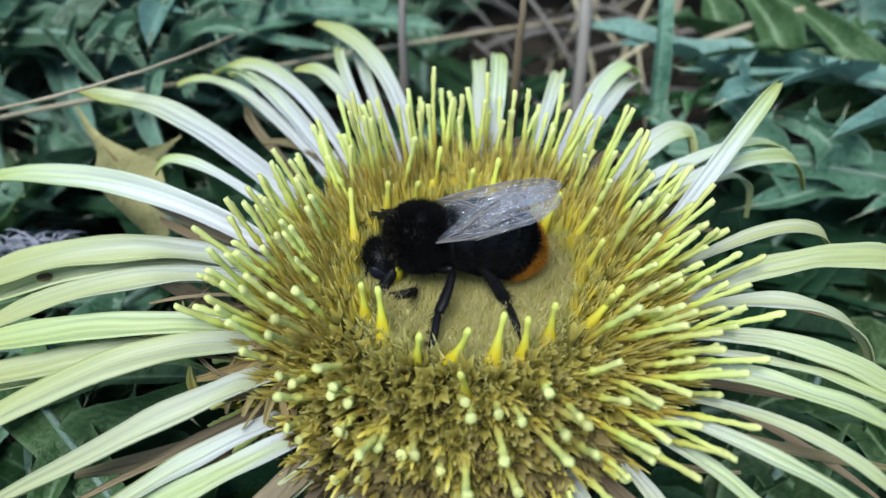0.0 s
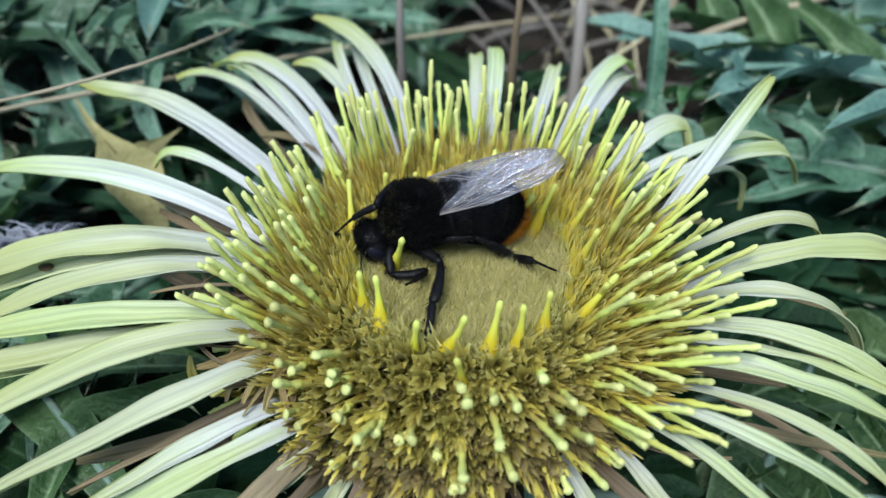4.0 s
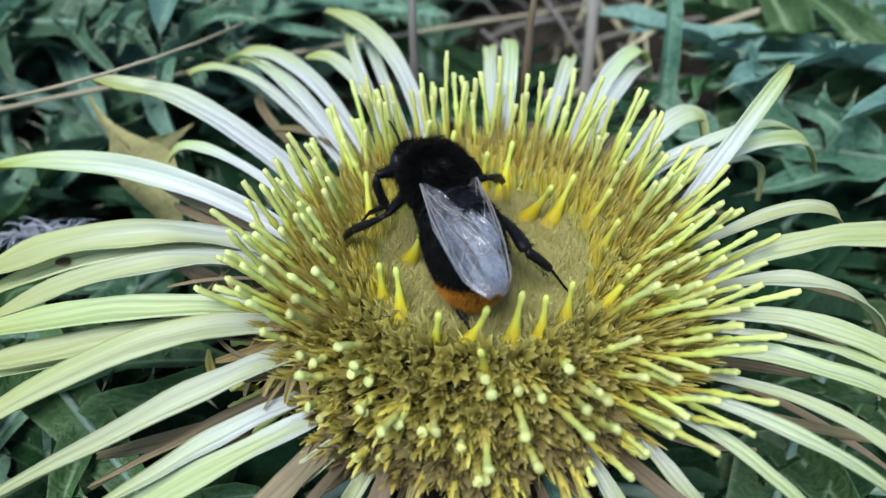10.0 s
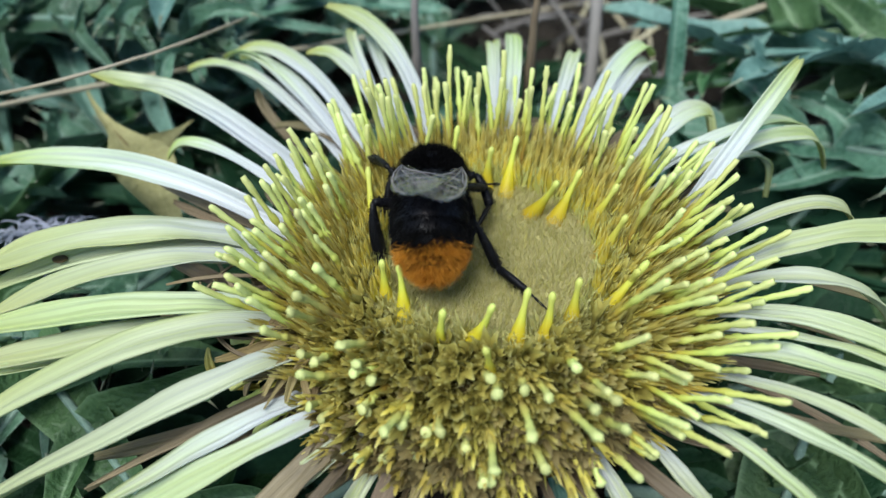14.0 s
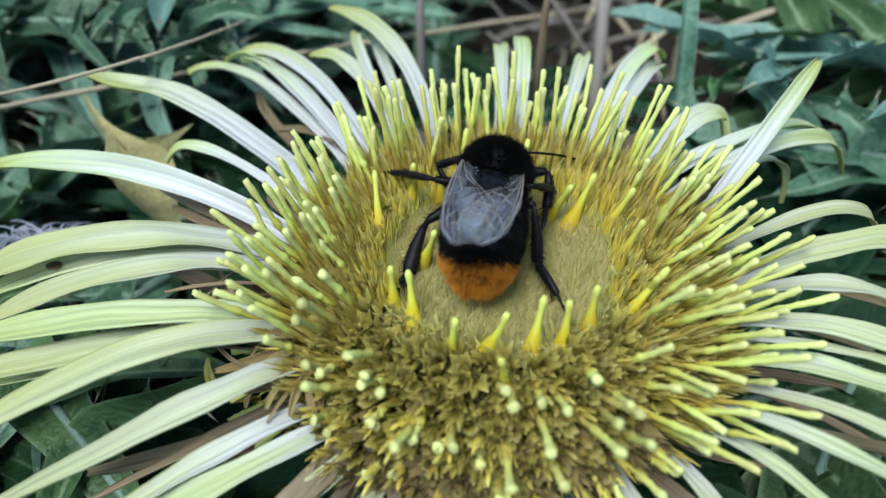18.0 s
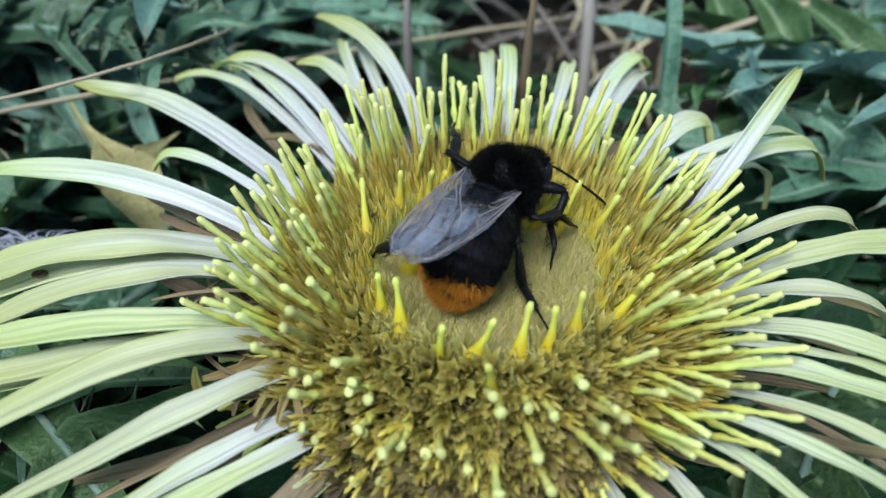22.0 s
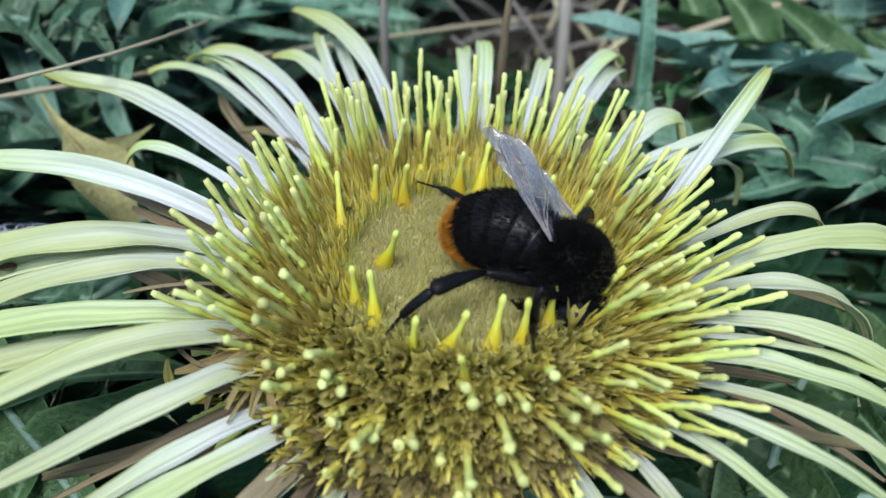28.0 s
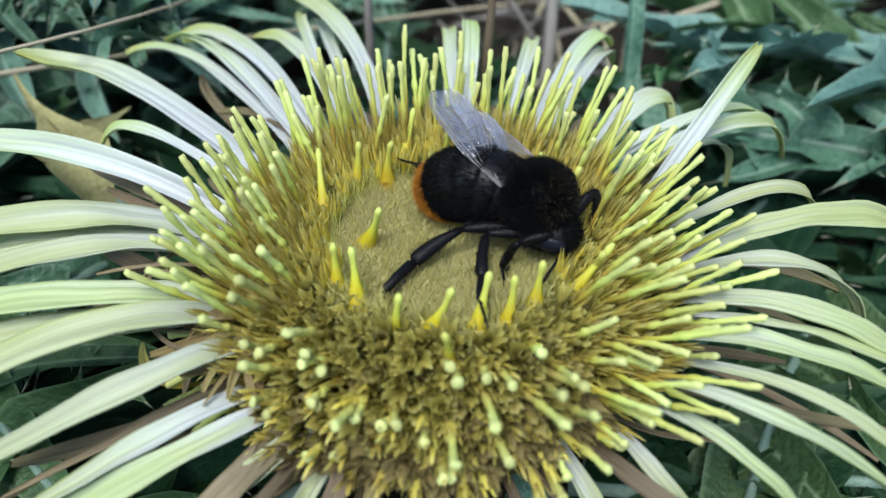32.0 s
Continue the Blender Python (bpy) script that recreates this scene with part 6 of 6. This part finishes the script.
ANKLES["R2"] = [(1, 4, -4.5, -1.7, -34), (2, 5.4, -2.7, -0.1, -26), (3, 5.3, -2.4, -0.2, -24), (3.5, 5, 1.7, 2.8, 12), (5.5, 0.3, -9.4, -4.5, 1), (6, -0.1, -9.1, -2.2, -19), (7, 0.2, -6.1, -5.9, -17), (10, 1.3, -9.1, -4.6, 17), (11, 1.9, -5.4, -2.8, 11), (12, 1.3, -5.9, -2.9, 36), (13, 1.6, -5.2, -1.6, 19), (14, 1.1, -5.2, -1.6, 32), (15, 1.1, -5, -1.7, 34), (15.5, 1, -5.3, -2.2, 31), (17.5, 3.3, -6, -1.5, 14), (18, 2, -5.3, -2.4, 18), (19, 2.6, -5.3, -1.7, 18), (20, 2, -5.3, -1.9, 23), (21, 0.2, -4.7, -5, 40), (22, 1.7, -4.8, -3.7, 35), (23, 0.4, -2.3, -5.1, 19), (24, -2.9, -5.5, -7.3, -2), (24.5, -2.7, -5.1, -7.4, 33), (26.5, -4.8, -3.5, -5.2, -32), (27, -3.2, -4, -5.9, -36), (28, 0.2, -3.8, -5.4, 1), (29, 0.7, -4.4, -5.6, 6), (30, 1.2, -4.2, -5.7, 11), (31, 3, -5.6, -7.5, 13), (32, -1.3, -8.3, -4, 72)]
FEET["R3"] = [(3, 7.9, 15.1, 0.7), (3.5, 8, 15.4, 0.4), (5.5, -7.3, 15.6, 4.8), (6, -9, 12.4, 3.2), (7, -6.6, 17.4, 0.7), (10, 7.2, -3.4, 0.4), (11, 7.1, -3.3, 0.4), (12, 4.6, -7.3, 0.4), (13, 4.8, -6.6, 0.4), (14, 4.9, -6.9, 0.4), (15, 5, -7.3, 0.4), (15.5, 4.9, -7.4, 0.4), (17.5, 4.7, -7.8, 0.3), (18, 5.1, -7.5, 0.4), (19, 5.4, -6.6, 0.4), (20, 5.5, -6.7, 0.4), (21, 5.5, -8, 1.1), (22, 4, -8.7, 1.9), (23, 3.8, -9.5, 3.1), (24, -10.5, -10, 0.9), (24.5, -9.8, -12.1, 3.3), (26.5, -9.4, -9.9, 0.7), (27, -9, -10.5, 2), (28, -9.1, -9, 0.2), (29, -9.2, -8.9, 0.2), (30, -9, -9, 0.3), (31, -9.1, -9.4, 0.6), (32, -8.6, -8.9, 0.4)]
ANKLES["R3"] = [(3, -10.8, -4.1, -4.5, -38), (3.5, -11.5, -2.8, -1, -49), (5.5, -6.4, -8.3, 2, 19), (6, -7.2, -7.4, 2.4, 21), (7, -8.6, -9.5, -1.6, -53), (10, -9.6, -5.7, 0.8, -74), (11, -8.6, -7.2, -0, -77), (12, -7.4, -7.9, -4.8, 21), (13, -6.3, -6.4, -6.6, 30), (14, -6.5, -6.4, -6.5, 35), (15, -6.5, -6.3, -6.1, 32), (15.5, -7.3, -6.4, -5.7, 24), (17.5, -6.9, -5.9, -5.2, 14), (18, -6.4, -5.9, -4.2, 9), (19, -5.1, -5.8, -4.8, 14), (20, -5.4, -5.8, -4.6, 11), (21, -6.3, -4.3, -4.5, 17), (22, -5.7, -5, -6.3, 19), (23, -3.4, -5.6, -7, 7), (24, -8.8, -2.7, -5.4, 12), (24.5, -8.4, -1.6, -5.2, 24), (26.5, -10.8, -6.7, -2.2, 64), (27, -10.1, -7.4, -3.9, 57), (28, -7.9, -9.9, -3.9, 82), (29, -7.6, -9.9, -4.5, 76), (30, -7.2, -10.1, -4.5, 66), (31, -7.9, -9, -4.6, 47), (32, -7.8, -9.9, -3.1, 59)]


def glide(rows, t):
    """A smooth value between rows of (time, values...)."""
    ts = [r[0] for r in rows]
    v = np.array([r[1:] for r in rows], dtype=float)
    i = min(max(int(np.searchsorted(ts, t, side="right")) - 1, 0), len(ts) - 2)
    h = ts[i + 1] - ts[i]
    u = min(max((t - ts[i]) / h, 0.0), 1.0)

    def slope(j):
        if j == 0 or j == len(ts) - 1:
            return v[j] * 0
        a, b = (v[j] - v[j - 1]) / (ts[j] - ts[j - 1]), (v[j + 1] - v[j]) / (ts[j + 1] - ts[j])
        return np.where(a * b > 0, 2 * a * b / np.where(np.abs(a + b) < 1e-9, 1, a + b), 0)

    m0, m1 = slope(i), slope(i + 1)
    return (2 * u ** 3 - 3 * u ** 2 + 1) * v[i] + (u ** 3 - 2 * u ** 2 + u) * h * m0 + (-2 * u ** 3 + 3 * u ** 2) * v[i + 1] + (u ** 3 - u ** 2) * h * m1


def bee_pose(t):
    x, y, z, rx, ry, rz = glide(BEE_ROWS, t)
    return mmpose(x, y, z + 35, rx, ry, rz)


def frame_along(o, d, up):
    """A pose at o with x along d and z near up."""
    x = d.normalized()
    y = up.cross(x).normalized()
    z = x.cross(y)
    return Matrix((x, y, z)).transposed().to_4x4(), o


def leg_poses(key, t, body):
    """Thigh, shank and foot from the hip over the ankle (in the body's space) to the foot's place on the disc."""
    hip, a, b, c = LEG[key[1]]
    sd = 1 if key[0] == "L" else -1
    hip = Vector((hip[0], hip[1] * sd, hip[2]))
    fw = Vector(glide(FEET[key], t)) + Vector((0, 0, 35))
    foot = (body.inverted() @ (fw * MM)) / MM
    ax, ay, az, turn = glide(ANKLES[key], t)
    d = Vector((ax, ay, az)) - hip
    d = d.normalized() * min(max(d.length, abs(a - b) + 0.8), (a + b) * 0.998)
    ankle, u = hip + d, d.normalized()
    k = (a * a - b * b + d.length_squared) / (2 * d.length)
    rise = math.sqrt(max(0.0, a * a - k * k))
    pole = Vector((-0.15, 0.5 * sd, 1.0))
    pole = Matrix.Rotation(radians(turn), 3, u) @ (pole - u * pole.dot(u)).normalized()
    knee = hip + u * k + pole * rise
    out = []
    for o, e in ((hip, knee), (knee, ankle), (ankle, foot)):
        m, at = frame_along(o, e - o, pole)
        out.append(Matrix.Translation(at * MM) @ m)
    return out


def aim(e, a):
    """A unit vector from elevation and azimuth in degrees."""
    e, a = radians(e), radians(a)
    return Vector((math.cos(e) * math.cos(a), math.sin(a) * math.cos(e), math.sin(e)))


def motions():
    times = [i * 0.25 for i in range(129)]
    bodies = [bee_pose(t) for t in times]
    walk(bee, list(zip(times, bodies)))
    walk(abdomen, [(t, mmpose(-2.0, 0, -0.5, 0, *glide(TAIL_ROWS, t))) for t in times])
    walk(head, [(t, mmpose(3.0, 0, -1.0, 0, *glide(HEAD_ROWS, t))) for t in times])
    for key, w in wings.items():
        sd = 1 if key == "L" else -1
        rows = []
        for t in times:
            e, a = glide(WING_ROWS[key], t)
            d = aim(e, a)
            m, _ = frame_along(None, Vector((-d.x, d.y, d.z)), Vector((0.15, 0.12 * sd, 1.0)))
            rows.append((t, Matrix.Translation(Vector((-1.9, 2.6 * sd, 2.1 + 0.14 * sd)) * MM) @ m))
        walk(w, rows)
        rows = []
        for t in times:
            m, _ = frame_along(None, aim(*glide(ANTENNA_ROWS[key], t)), Vector((-0.3, 0, 1.0)))
            rows.append((t, Matrix.Translation(Vector((3.4, 0.6 * sd, -1.0)) * MM) @ m))
        walk(antennae[key], rows)
    for key, segs in legs.items():
        rows = [leg_poses(key, t, b) for t, b in zip(times, bodies)]
        for i, ob in enumerate(segs):
            walk(ob, [(t, r[i]) for t, r in zip(times, rows)])


motions()
